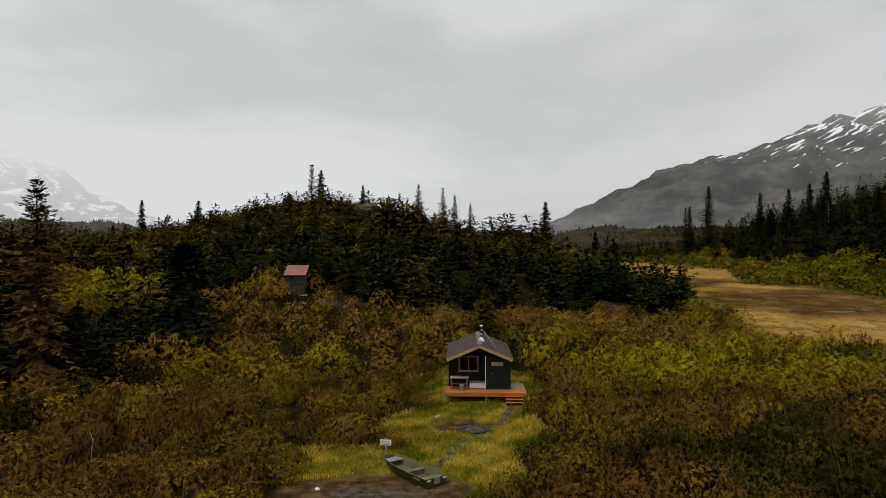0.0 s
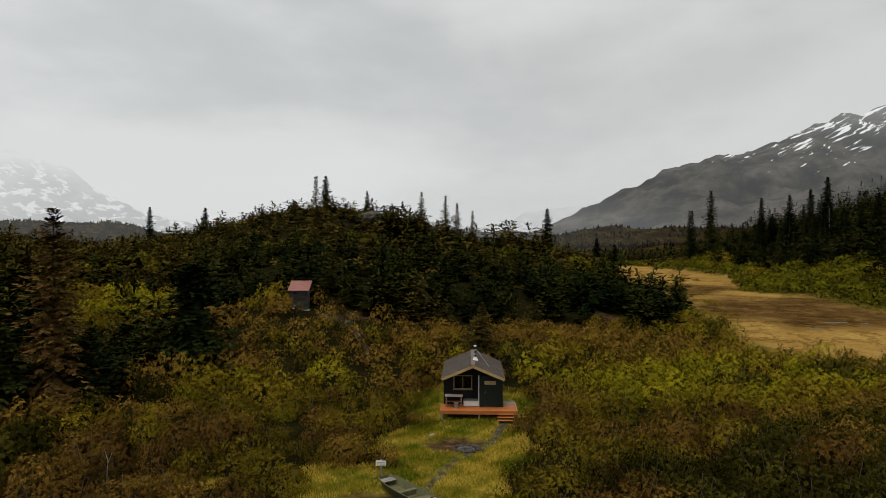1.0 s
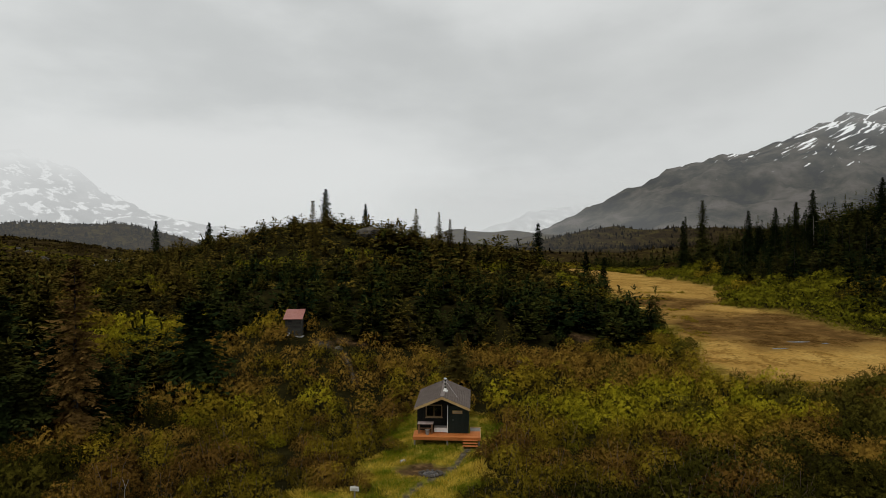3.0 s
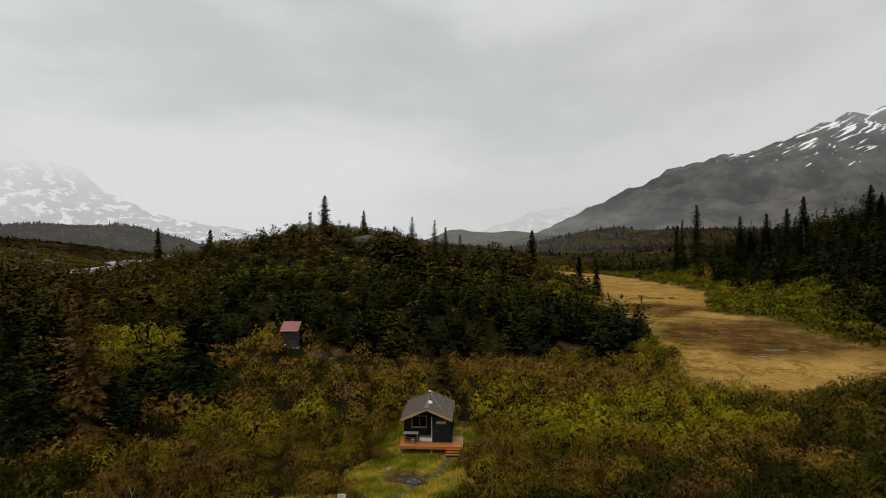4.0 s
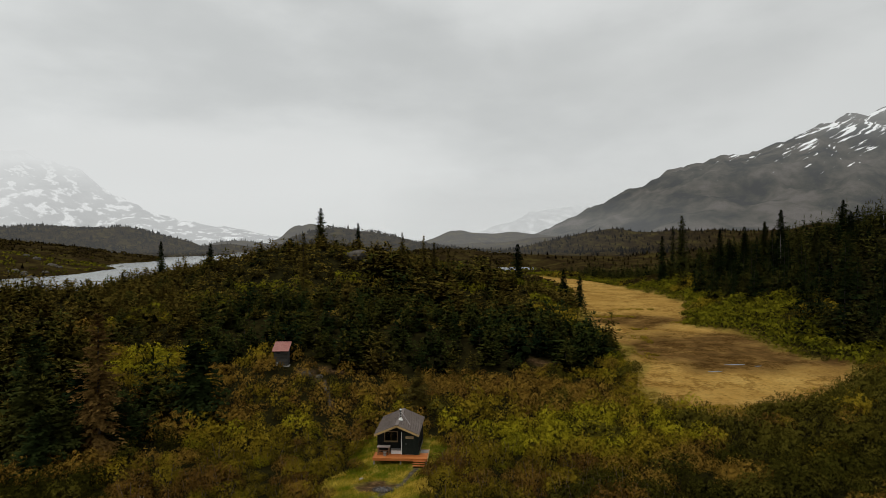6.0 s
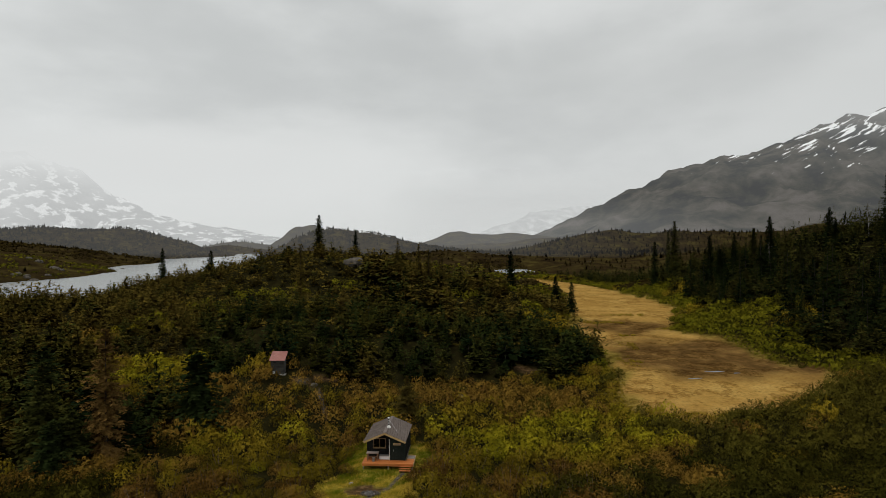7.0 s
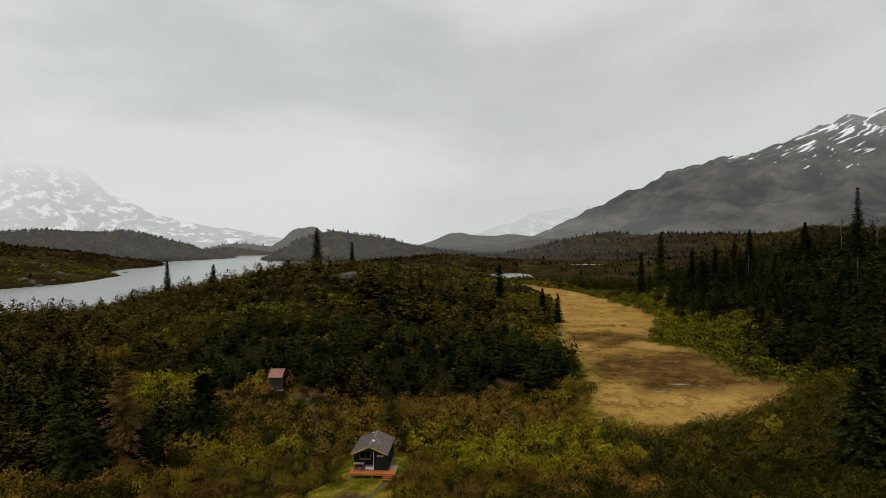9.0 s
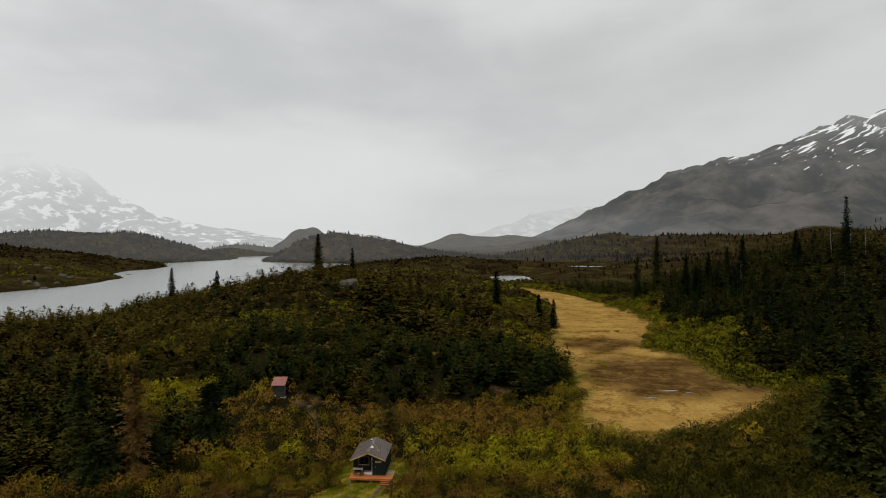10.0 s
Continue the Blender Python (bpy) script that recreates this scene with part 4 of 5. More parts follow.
def build_forest():
    X, Y, rs = jittered(55, 260, 32, 330, 6.0, 25)
    keep = (forest(X, Y) > 0) & (X < 24 + 0.74 * (Y + 36)) & (forest(X, Y) < 100)
    X, Y = X[keep], Y[keep]
    near = (X - FX(Y) < 26) & (Y < 190)
    kinds = [conifer("spruce", 10, 3.0 + 0.2 * k, "dark spruce in the wood beyond the meadow", M_SPRUCE, 20, 7, 2, 200 + k, power=1.05, bulk=2.0, group="spruces of the valley side") for k in range(4)]
    used = [False] * 4
    hs = 0.45 + 0.85 * rs.rand(len(X)) ** 1.7
    for i in np.nonzero(near)[0][:150]:
        m = Matrix.Translation((X[i], Y[i], float(height(X[i], Y[i])) - 0.1)) @ pose(0, 0, 0, 0, 0, rs.uniform(0, 360))
        k = i % 4
        if used[k]:
            copy_thing(kinds[k], m @ Matrix.Scale(hs[i], 4))
        else:
            kinds[k].matrix_world, used[k] = m, True
    far = np.ones(len(X), bool)
    far[np.nonzero(near)[0][:150]] = False
    v, q, tn, sw = scatter(SPRUCES_FAR, place(X, Y)[far], rs.uniform(0.5, 1.0, far.sum()), rs.uniform(0, 6.283, far.sum()))
    tagged(quads_object("spruce_wood", v, q, M_SPRUCE, tone=tn, swell=sw), "dark spruce wood on the valley side", "trees", kind="stuff")
    X, Y, rs = jittered(50, 260, 32, 330, 4.3, 26)
    keep = (forest(X, Y) > -3) & (forest(X, Y) < 60) & (Y > 60) & (X < 24 + 0.74 * (Y + 36)) & (meadow_inside(X, Y) < -4)
    X, Y = X[keep], Y[keep]
    v, q, tn, sw = scatter(HEMLOCKS_WOOD, place(X, Y), 0.6 + 0.65 * rs.rand(len(X)) ** 1.2, rs.uniform(0, 6.28, len(X)), rs.uniform(0.9, 1.35, len(X)), 0.75)
    tagged(quads_object("hemlock_undergrowth", v, q, M_SPRUCE, tone=tn, swell=sw), "low hemlock filling the spruce wood", "conifers", kind="stuff")


def FX(y):
    return np.interp(y, FOREST_Y, FOREST_X)


build_forest()


def build_sedge():
    """Green tussocks that stand like islands in the dead meadow."""
    rs = np.random.RandomState(88)
    X, Y = [], []
    for cx, cy, a, c, n in ((46, 137, 6, 2.2, 60), (47.5, 119, 2.2, 1.3, 14), (62.5, 127.5, 5, 2.5, 40), (44, 107, 2.5, 5, 20), (55, 150, 6, 1.5, 30), (41, 92, 2.0, 4, 20), (45, 60, 7, 2.0, 60), (60, 68, 6, 2.5, 40)):
        u, t = np.sqrt(rs.rand(n)), rs.uniform(0, 6.283, n)
        X.append(cx + a * u * np.cos(t))
        Y.append(cy + c * u * np.sin(t))
    X, Y = np.concatenate(X), np.concatenate(Y)
    P = place(X, Y)
    P[:, 2] -= 0.08
    v, q, tn, sw = scatter(SHRUBS_FAR, P, rs.uniform(0.35, 0.8, len(X)), rs.uniform(0, 6.28, len(X)), rs.uniform(0.4, 0.8, len(X)))
    tagged(quads_object("sedge_tussocks", v, q, M_WILLOW_OLIVE, tone=tn, swell=sw), "olive sedge tussocks in the dead meadow", "sedge", kind="stuff")


build_sedge()


def build_puddles():
    for k, (x, y, a, b) in enumerate(((53.4, 84.7, 1.5, 0.35), (48.3, 79.9, 1.1, 0.25), (56.6, 83.6, 0.6, 0.2))):
        bm = bmesh.new()
        ring = [bm.verts.new((a * math.cos(t) * (1 + 0.25 * math.sin(3 * t + k)), b * math.sin(t) * (1 + 0.2 * math.sin(2 * t + 2 * k)), 0)) for t in np.linspace(0, 6.283, 25)[:-1]]
        face = bm.faces.new(ring)
        low = bmesh.ops.extrude_face_region(bm, geom=[face])["geom"]
        bmesh.ops.translate(bm, vec=(0, 0, -0.3), verts=[g for g in low if isinstance(g, bmesh.types.BMVert)])
        ob = part("puddle", bm, M_WATER, None, "small bright puddle in the dead meadow")
        ob.matrix_world = pose(x, y, float(height(x, y)) + 0.04, 0, 0, 8 * k)
        tagged(ob, category="puddle")


build_puddles()


def build_far_woods():
    """Small dark trees over the far shores and ridges."""
    rs = np.random.RandomState(77)
    kinds = []
    for k in range(4):
        n = 4
        v = kites(np.tile((0.0, 0.0, 5.6), (n, 1)) - rs.uniform(0, 0.6, (n, 1)) * (0, 0, 1), np.stack([rs.normal(0, 0.07, n), rs.normal(0, 0.07, n), -np.ones(n)], 1), 9.5, np.linspace(2.9, 2.1, n), 3.0, rs)
        kinds.append((v, quad_index(n), np.tile((0.0, -0.5, 0.85), (n * 4, 1))))
    Y = 370 + 1000 * rs.rand(60000) ** 1.2
    X = rs.uniform(-0.82, 0.82, len(Y)) * (Y + 36) + 10
    z = height(X, Y)
    keep = (z > 1.5 + 2.5 * rs.rand(len(Y))) & (rs.rand(len(Y)) < 0.35 + 0.65 * smooth(500, 900, Y)) & ((X > -120) | (Y > 650) | (rs.rand(len(Y)) < 0.3)) & (fuzz(X, Y, 60.0, 2.0) + 0.6 * fuzz(X, Y, 17.0, 4.0) + rs.uniform(-0.8, 0.8, len(Y)) + 0.5 * smooth(0, 200, X) > 0.0)
    X, Y, z = X[keep][:10000], Y[keep][:10000], z[keep][:10000]
    v, q, tn, sw = scatter(kinds, np.stack([X, Y, z], 1), (0.3 + 0.8 * rs.rand(len(X)) ** 2.2) * (0.7 + 0.5 * smooth(500, 900, Y)), rs.uniform(0, 6.28, len(X)))
    tagged(quads_object("far_woods", v, q, M_FARWOOD, tone=tn, swell=sw), "scattered dark conifers on the far ridges", "trees", kind="stuff")


build_far_woods()


def build_scrub():
    """Low scrub over the shores and the valley floor beyond the hill."""
    rs = np.random.RandomState(91)
    kinds = []
    for k in range(5):
        n = 6
        az, u = rs.uniform(0, 6.283, n), rs.uniform(0.1, 1, n)
        nn = np.stack([np.cos(az) * np.sqrt(1 - u * u), np.sin(az) * np.sqrt(1 - u * u), u], 1)
        v = flakes(nn * (1.5, 1.5, 1.3), nn, rs.uniform(1.2, 2.0, n), rs.uniform(0.8, 1.4, n), 0.3, rs)
        kinds.append((v, quad_index(n), np.repeat(nn, 4, 0)))
    Y = 225 + 800 * rs.rand(90000) ** 1.5
    X = rs.uniform(-0.8, 0.7, len(Y)) * (Y + 36) + 10
    z = height(X, Y)
    keep = (z > -0.6) & (hill_woods(X, Y) < 0) & (meadow_inside(X, Y) < -1) & (forest(X, Y) < 3) & (0.8 * fuzz(X, Y, 25.0, 3.0) + 0.6 * fuzz(X, Y, 8.0, 1.0) + rs.uniform(-0.7, 0.7, len(Y)) > 0.05) & ((X > -180) | (Y > 600) | (rs.rand(len(Y)) < 0.35))
    X, Y, z = X[keep][:8000], Y[keep][:8000], z[keep][:8000]
    green = fuzz(X, Y, 40.0, 7.0) + rs.uniform(-0.5, 0.5, len(X)) > 0.35 - 1.2 * ((X < -180) & (Y < 600)) + 1.2 * smooth(480, 600, Y)
    size = rs.uniform(0.5, 1.5, len(X)) * (1 + 0.8 * smooth(450, 900, Y))
    for s, mat, label in ((~green, M_FARWOOD, "low dark brown scrub on the far shores"), (green, M_BANK, "low green scrub on the far shores")):
        v, q, tn, sw = scatter(kinds, np.stack([X, Y, z], 1)[s], size[s], rs.uniform(0, 6.28, s.sum()))
        tagged(quads_object("shore_scrub", v, q, mat, tone=tn, swell=sw), label, "scrub", kind="stuff")


build_scrub()


def build_single_trees():
    """Spruces that stand out singly: x, y, the top's level, breadth, rusty or green."""
    rows = (
        (-26.0, 40.6, 14.5, 3.4, 1), (-20.1, 49.2, 10.2, 4.4, 3), (-11.6, 96.0, 14.6, 3.2, 2), (-59.0, 153, 20.6, 1.6, 0), (-75.5, 159, 21.2, 1.7, 0),
        (3.7, 54.5, 6.7, 2.7, 2), (24.9, 154, 20.4, 2.6, 0), (-36.0, 187, 32.0, 3.2, 0), (-23.0, 182, 27.0, 1.7, 0), (60.5, 44.0, 12.5, 5.0, 3), (65.0, 47.0, 13.5, 5.0, 3), (63.0, 40.5, 10.5, 4.4, 3), (69, 52, 13, 4.6, 3),
        (-20.7, 100, 22.8, 2.9, 2), (-36.0, 149, 21.8, 1.9, 0), (0.0, 140, 22.6, 2.5, 2), (-5.4, 140, 23.4, 2.7, 2), (2.6, 140, 20.9, 2.3, 2), (6.1, 141, 19.2, 2.2, 2),
        (123, 146, 42, 2.4, 0), (95.4, 228, 31, 4.6, 0), (101, 147, 23.6, 2.6, 0), (95.6, 185, 20.5, 2.6, 0), (84, 216, 23, 2.8, 0), (91, 182, 25, 2.9, 0), (97, 178, 25.7, 2.8, 0), (104, 180, 27.3, 3.0, 0), (110, 182, 31, 3.2, 0), (130, 340, 29.4, 3.4, 0),
        (119, 165, 33, 3.0, 0), (112, 150, 29, 2.8, 0), (88, 150, 15.5, 2.6, 0), (38, 158, 13.2, 2.4, 0), (42.5, 158, 11.6, 2.1, 0),
        (-33.0, 41.0, 8.5, 3.6, 0), (-36.0, 46.0, 9.8, 3.8, 0), (-29.5, 37.5, 5.8, 3.4, 0), (-31.0, 46.0, 7.6, 3.4, 0), (-24.6, 42.4, 6.0, 2.4, 0), (-28.4, 38.9, 6.4, 3.0, 0), (-40.0, 52.0, 10.5, 3.3, 0), (18, 166, 14, 1.6, 0), (14, 172, 13.5, 1.5, 0),
    )
    for k, (x, y, top, r, rusty) in enumerate(rows):
        h = max(top - float(height(x, y)) + 0.15, 2.5)
        ob = conifer("spruce", h, r, ("dark green spruce standing clear of the thicket", "rust-brown dying spruce above the thicket", "thin olive-brown spruce on the hillside", "broad dark spruce with dense drooping tiers")[rusty], (M_SPRUCE, M_RUSTY, M_OLIVESPRUCE, M_SPRUCE)[rusty], int(10 + 2.4 * min(h, 16)), 9, 7 if rusty == 1 else 5 if r > 2.9 and y < 60 else 3, 300 + k, 0.3, 0.04, (0.03, 0.18, 0.12, 0.0)[rusty], (0.7, 0.7, 1.0, 0.6)[rusty], "", 1.25 if rusty == 1 else 1.5 if rusty == 2 else 2.0 if y > 80 or r > 4 else 1.35)
        stand(ob, x, y, 0.15, k * 47)


build_single_trees()


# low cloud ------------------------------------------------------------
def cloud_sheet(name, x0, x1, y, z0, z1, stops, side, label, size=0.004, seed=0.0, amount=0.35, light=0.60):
    """A glowing sheet for low cloud and haze: denser with height by the stops, ragged by noise, fading towards one
    side.
    """
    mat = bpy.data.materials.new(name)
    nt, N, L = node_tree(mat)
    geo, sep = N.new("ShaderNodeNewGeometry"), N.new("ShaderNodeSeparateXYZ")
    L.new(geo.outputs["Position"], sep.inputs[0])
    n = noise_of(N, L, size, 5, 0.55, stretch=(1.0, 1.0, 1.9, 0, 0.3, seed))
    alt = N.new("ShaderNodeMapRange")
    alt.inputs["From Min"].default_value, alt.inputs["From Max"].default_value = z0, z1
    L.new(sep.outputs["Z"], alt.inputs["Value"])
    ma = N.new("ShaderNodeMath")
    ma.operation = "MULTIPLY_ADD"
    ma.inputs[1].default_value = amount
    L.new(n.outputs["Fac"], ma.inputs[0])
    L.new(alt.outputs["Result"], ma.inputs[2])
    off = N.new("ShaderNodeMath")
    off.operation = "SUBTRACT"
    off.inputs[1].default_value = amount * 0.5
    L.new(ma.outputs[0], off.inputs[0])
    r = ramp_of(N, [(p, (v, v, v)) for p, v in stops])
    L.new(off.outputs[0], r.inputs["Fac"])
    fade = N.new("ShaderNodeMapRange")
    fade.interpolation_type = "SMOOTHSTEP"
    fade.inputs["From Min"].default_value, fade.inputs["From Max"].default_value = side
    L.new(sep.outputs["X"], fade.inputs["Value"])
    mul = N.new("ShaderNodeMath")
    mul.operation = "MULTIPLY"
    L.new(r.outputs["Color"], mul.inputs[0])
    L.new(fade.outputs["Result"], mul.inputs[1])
    # emits an even sky grey in place of light scattered by the air
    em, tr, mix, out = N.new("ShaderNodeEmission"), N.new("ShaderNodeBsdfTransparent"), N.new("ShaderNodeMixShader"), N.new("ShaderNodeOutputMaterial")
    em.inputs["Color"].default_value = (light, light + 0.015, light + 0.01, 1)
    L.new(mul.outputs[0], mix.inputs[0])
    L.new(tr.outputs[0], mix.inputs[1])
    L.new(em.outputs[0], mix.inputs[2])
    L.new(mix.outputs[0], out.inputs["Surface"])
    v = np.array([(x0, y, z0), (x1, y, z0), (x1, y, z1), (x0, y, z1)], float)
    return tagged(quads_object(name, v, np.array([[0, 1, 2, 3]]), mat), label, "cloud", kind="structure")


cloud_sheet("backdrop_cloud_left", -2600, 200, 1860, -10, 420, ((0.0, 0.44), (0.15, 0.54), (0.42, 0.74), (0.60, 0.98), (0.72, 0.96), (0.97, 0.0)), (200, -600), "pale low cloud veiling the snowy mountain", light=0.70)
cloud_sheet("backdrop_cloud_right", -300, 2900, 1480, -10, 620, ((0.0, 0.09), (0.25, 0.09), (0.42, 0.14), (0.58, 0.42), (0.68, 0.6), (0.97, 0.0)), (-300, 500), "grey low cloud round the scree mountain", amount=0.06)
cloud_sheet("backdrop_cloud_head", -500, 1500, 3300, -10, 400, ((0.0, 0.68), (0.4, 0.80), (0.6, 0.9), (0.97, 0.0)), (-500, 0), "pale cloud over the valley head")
# haze and mist: glow painted over the far hills to grey them
cloud_sheet("backdrop_haze_glow", -1800, 1800, 760, -2, 90, ((0.0, 0.0), (0.1, 0.085), (0.5, 0.085), (0.95, 0.0)), (400, -150), "thin glowing sheet painted as haze over the lake", 0.01, 2.0, 0.1)
cloud_sheet("backdrop_mist_glow", -2600, 2600, 1240, -2, 120, ((0.0, 0.0), (0.1, 0.11), (0.5, 0.11), (0.95, 0.0)), (700, 0), "thin glowing sheet painted as mist over the far shore", 0.01, 1.0, 0.1)


# the cabin ------------------------------------------------------------
M_DARK = surface("black_stained_siding", [(0.2, (0.004, 0.0045, 0.004)), (0.8, (0.013, 0.013, 0.011))], 4, 0.85, stretch=(1, 1, 0.15))
M_GREEN = surface("dark_green_paint", [(0.2, (0.008, 0.012, 0.009)), (0.8, (0.018, 0.025, 0.019))], 4, 0.8, stretch=(1, 1, 0.15))
M_TRIM = surface("honey_wood_trim", [(0.2, (0.30, 0.19, 0.075)), (0.8, (0.52, 0.36, 0.16))], 4, 0.65, stretch=(0.3, 1, 1))
M_FRAME = surface("brown_window_wood", [(0.2, (0.15, 0.095, 0.045)), (0.8, (0.30, 0.20, 0.10))], 4, 0.65, stretch=(0.3, 1, 1))
M_DECK = surface("red_cedar_stain", [(0.15, (0.22, 0.058, 0.012)), (0.5, (0.36, 0.11, 0.024)), (0.9, (0.46, 0.17, 0.05))], 3, 0.6, stretch=(0.25, 2, 1), vary=0.25)
M_ROOF = surface("brown_grey_roof_metal", [(0.2, (0.085, 0.066, 0.055)), (0.8, (0.15, 0.122, 0.108))], 1.2, 0.55, 0.0, 0.05, vary=0.12)
M_STEEL = surface("stainless_flue", [(0.2, (0.45, 0.45, 0.45)), (0.8, (0.7, 0.7, 0.7))], 8, 0.35, 0.8, 0.05)
M_WHITE = surface("white_paint", [(0.2, (0.60, 0.59, 0.56)), (0.8, (0.80, 0.79, 0.76))], 3, 0.6)
M_GREYWOOD = surface("weathered_grey_wood", [(0.2, (0.14, 0.125, 0.11)), (0.8, (0.30, 0.275, 0.245))], 4, 0.85, stretch=(0.25, 1, 1))
M_BROWNWOOD = surface("brown_wood", [(0.2, (0.13, 0.07, 0.035)), (0.8, (0.27, 0.155, 0.08))], 4, 0.75, stretch=(1, 1, 0.25))
M_BLACK = surface("black_rubber", [(0.2, (0.010, 0.010, 0.010)), (0.8, (0.03, 0.03, 0.03))], 5, 0.6)
M_STONE = surface("grey_granite", [(0.25, (0.13, 0.125, 0.115)), (0.5, (0.27, 0.26, 0.24)), (0.75, (0.42, 0.40, 0.37))], 2.5, 0.9, bump=0.6, vary=0.2)
M_BOULDER = surface("lichened_grey_rock", [(0.25, (0.026, 0.022, 0.017)), (0.5, (0.062, 0.054, 0.044)), (0.75, (0.13, 0.115, 0.095))], 1.2, 0.9, bump=0.7)
M_CHAR = surface("sooty_stone", [(0.25, (0.018, 0.015, 0.012)), (0.75, (0.075, 0.063, 0.05))], 3, 0.9, bump=0.6, vary=0.3)
M_ASH = surface("ash_and_char", [(0.3, (0.03, 0.028, 0.027)), (0.7, (0.16, 0.15, 0.145))], 7, 0.95, bump=0.6)


def glass_material():
    mat = bpy.data.materials.new("window_glass")
    nt, N, L = node_tree(mat)
    p, out = N.new("ShaderNodeBsdfPrincipled"), N.new("ShaderNodeOutputMaterial")
    p.inputs["Base Color"].default_value = (0.9, 0.95, 0.95, 1)
    p.inputs["Roughness"].default_value, p.inputs["Transmission Weight"].default_value = 0.03, 1.0
    p.inputs["IOR"].default_value = 1.25
    L.new(p.outputs[0], out.inputs["Surface"])
    return mat


M_GLASS = glass_material()
FLOOR = 0.52


def build_cabin():
    root = empty("cabin", pose(2.42, 42.1, 0.1, 0, 0, -2), "small dark cabin with a brown metal gable roof and cedar deck", "cabin")
    F = FLOOR
    # posts under floor and walls
    for x in (-1.9, 0, 1.9):
        for y in (0.9, 3.0, 4.9):
            part("pier", boxes((x - 0.12, x + 0.12, y - 0.12, y + 0.12, -0.3, F - 0.14)), M_GREYWOOD, root)
    # unseen black floor, added to keep the inside dark behind the window
    part("inner_floor", boxes((-1.9, 1.9, 0.85, 5.05, F - 0.003, F + 0.02)), M_DARK, root)
    part("floor_frame", boxes((-2.05, 2.05, 0.0, 5.2, F - 0.16, F - 0.005)), M_GREYWOOD, root)
    # walls: the entry stands forward of the recessed window wall
    t, H = 0.12, 2.66
    wall = part("wall_front", boxes((-2.05, -1.34, 0.7, 0.7 + t, F, H), (-0.08, 0.45, 0.7, 0.7 + t, F, H), (-1.34, -0.08, 0.7, 0.7 + t, F, 1.62), (-1.34, -0.08, 0.7, 0.7 + t, 2.52, H)), M_DARK, root, "black-stained recessed front wall")
    entry = part("entry_wall", boxes((0.45, 0.72, 0, t, F, H), (1.66, 2.05, 0, t, F, H), (0.72, 1.66, 0, t, F + 2.0, H), (0.45, 0.45 + t, t, 0.7 + t, F, H)), M_GREEN, root, "dark green entry wall")
    part("wall_side", boxes((-2.05, -2.05 + t, 0.7 + t, 5.2, F, H)), M_DARK, root)
    part("wall_side", boxes((2.05 - t, 2.05, t, 5.2, F, H)), M_DARK, root)
    part("wall_back", boxes((-2.05 + t, 2.05 - t, 5.2 - t, 5.2, F, H)), M_DARK, root)
    # siding battens
    for k in range(14):
        x = -1.98 + k * 0.2
        if x < 0.45 and not -1.5 < x < 0.0:
            part("batten", boxes((x - 0.02, x + 0.02, 0.675, 0.7, F, H)), M_DARK, wall)
    for k in range(13):
        part("batten", boxes((2.05, 2.072, 0.3 + k * 0.39, 0.34 + k * 0.39, F, H)), M_DARK, root)
        part("batten", boxes((-2.072, -2.05, 0.75 + k * 0.355, 0.79 + k * 0.355, F, H)), M_DARK, root)
    for x in (0.5, 1.78, 1.98):
        part("batten", boxes((x - 0.02, x + 0.02, -0.022, 0, F, H)), M_GREEN, entry)
    for y in (0.72, 5.08):
        bm = bmesh.new()
        z0, z1 = H, H + 0.86
        v = [bm.verts.new(c) for c in ((-2.05, y, z0), (2.05, y, z0), (0, y, z1), (-2.05, y + t - 0.004, z0), (2.05, y + t - 0.004, z0), (0, y + t - 0.004, z1))]
        for f in ((0, 1, 2), (5, 4, 3), (0, 3, 4, 1), (1, 4, 5, 2), (2, 5, 3, 0)):
            bm.faces.new([v[i] for i in f])
        part("gable_wall", bm, M_DARK, root)
    # window
    win = part("window", boxes((-1.38, -1.31, 0.64, 0.76, 1.57, 2.58), (-0.12, -0.05, 0.64, 0.76, 1.57, 2.58), (-1.31, -0.12, 0.64, 0.76, 2.51, 2.58), (-1.31, -0.12, 0.64, 0.76, 1.57, 1.64), bevel=0.008), M_FRAME, root, "brown wooden window frame")
    part("mullion", boxes((-0.737, -0.693, 0.66, 0.74, 1.64, 2.51)), M_FRAME, win)
    part("sill", boxes((-1.42, -0.01, 0.58, 0.7, 1.53, 1.57)), M_FRAME, win)
    for x in (-1.31, -0.693):
        pane = part("pane", boxes((x, x + 0.573, 0.695, 0.703, 1.64, 2.51)), M_GLASS, win, "dark window glass")
        pane.visible_shadow = False
    # door
    door = part("door", boxes((0.75, 1.63, 0.02, 0.07, F + 0.02, F + 1.98), bevel=0.006), M_GREEN, root, "dark green plank door, shut")
    for k in range(6):
        x = 0.76 + k * 0.145
        part("plank", boxes((x, x + 0.135, 0.004, 0.02, F + 0.04, F + 1.96)), M_GREEN, door)
    part("handle", tube(bmesh.new(), (0.84, -0.03, F + 0.95), (0.84, -0.03, F + 1.1), 0.012), M_STEEL, door, "steel door handle")
    for x0, x1, z0, z1 in ((0.70, 0.75, F, F + 2.05), (1.63, 1.68, F, F + 2.05), (0.75, 1.63, F + 1.99, F + 2.05)):
        part("door_frame", boxes((x0, x1, -0.02, 0.05, z0, z1)), M_GREEN, root)
    plate = part("name_board", boxes((0.80, 1.58, -0.05, -0.022, 2.08, 2.32), bevel=0.01), M_TRIM, root, "pale carved wooden name board")
    part("writing_bar", boxes((0.88, 1.50, -0.054, -0.05, 2.17, 2.23)), M_GREYWOOD, plate)
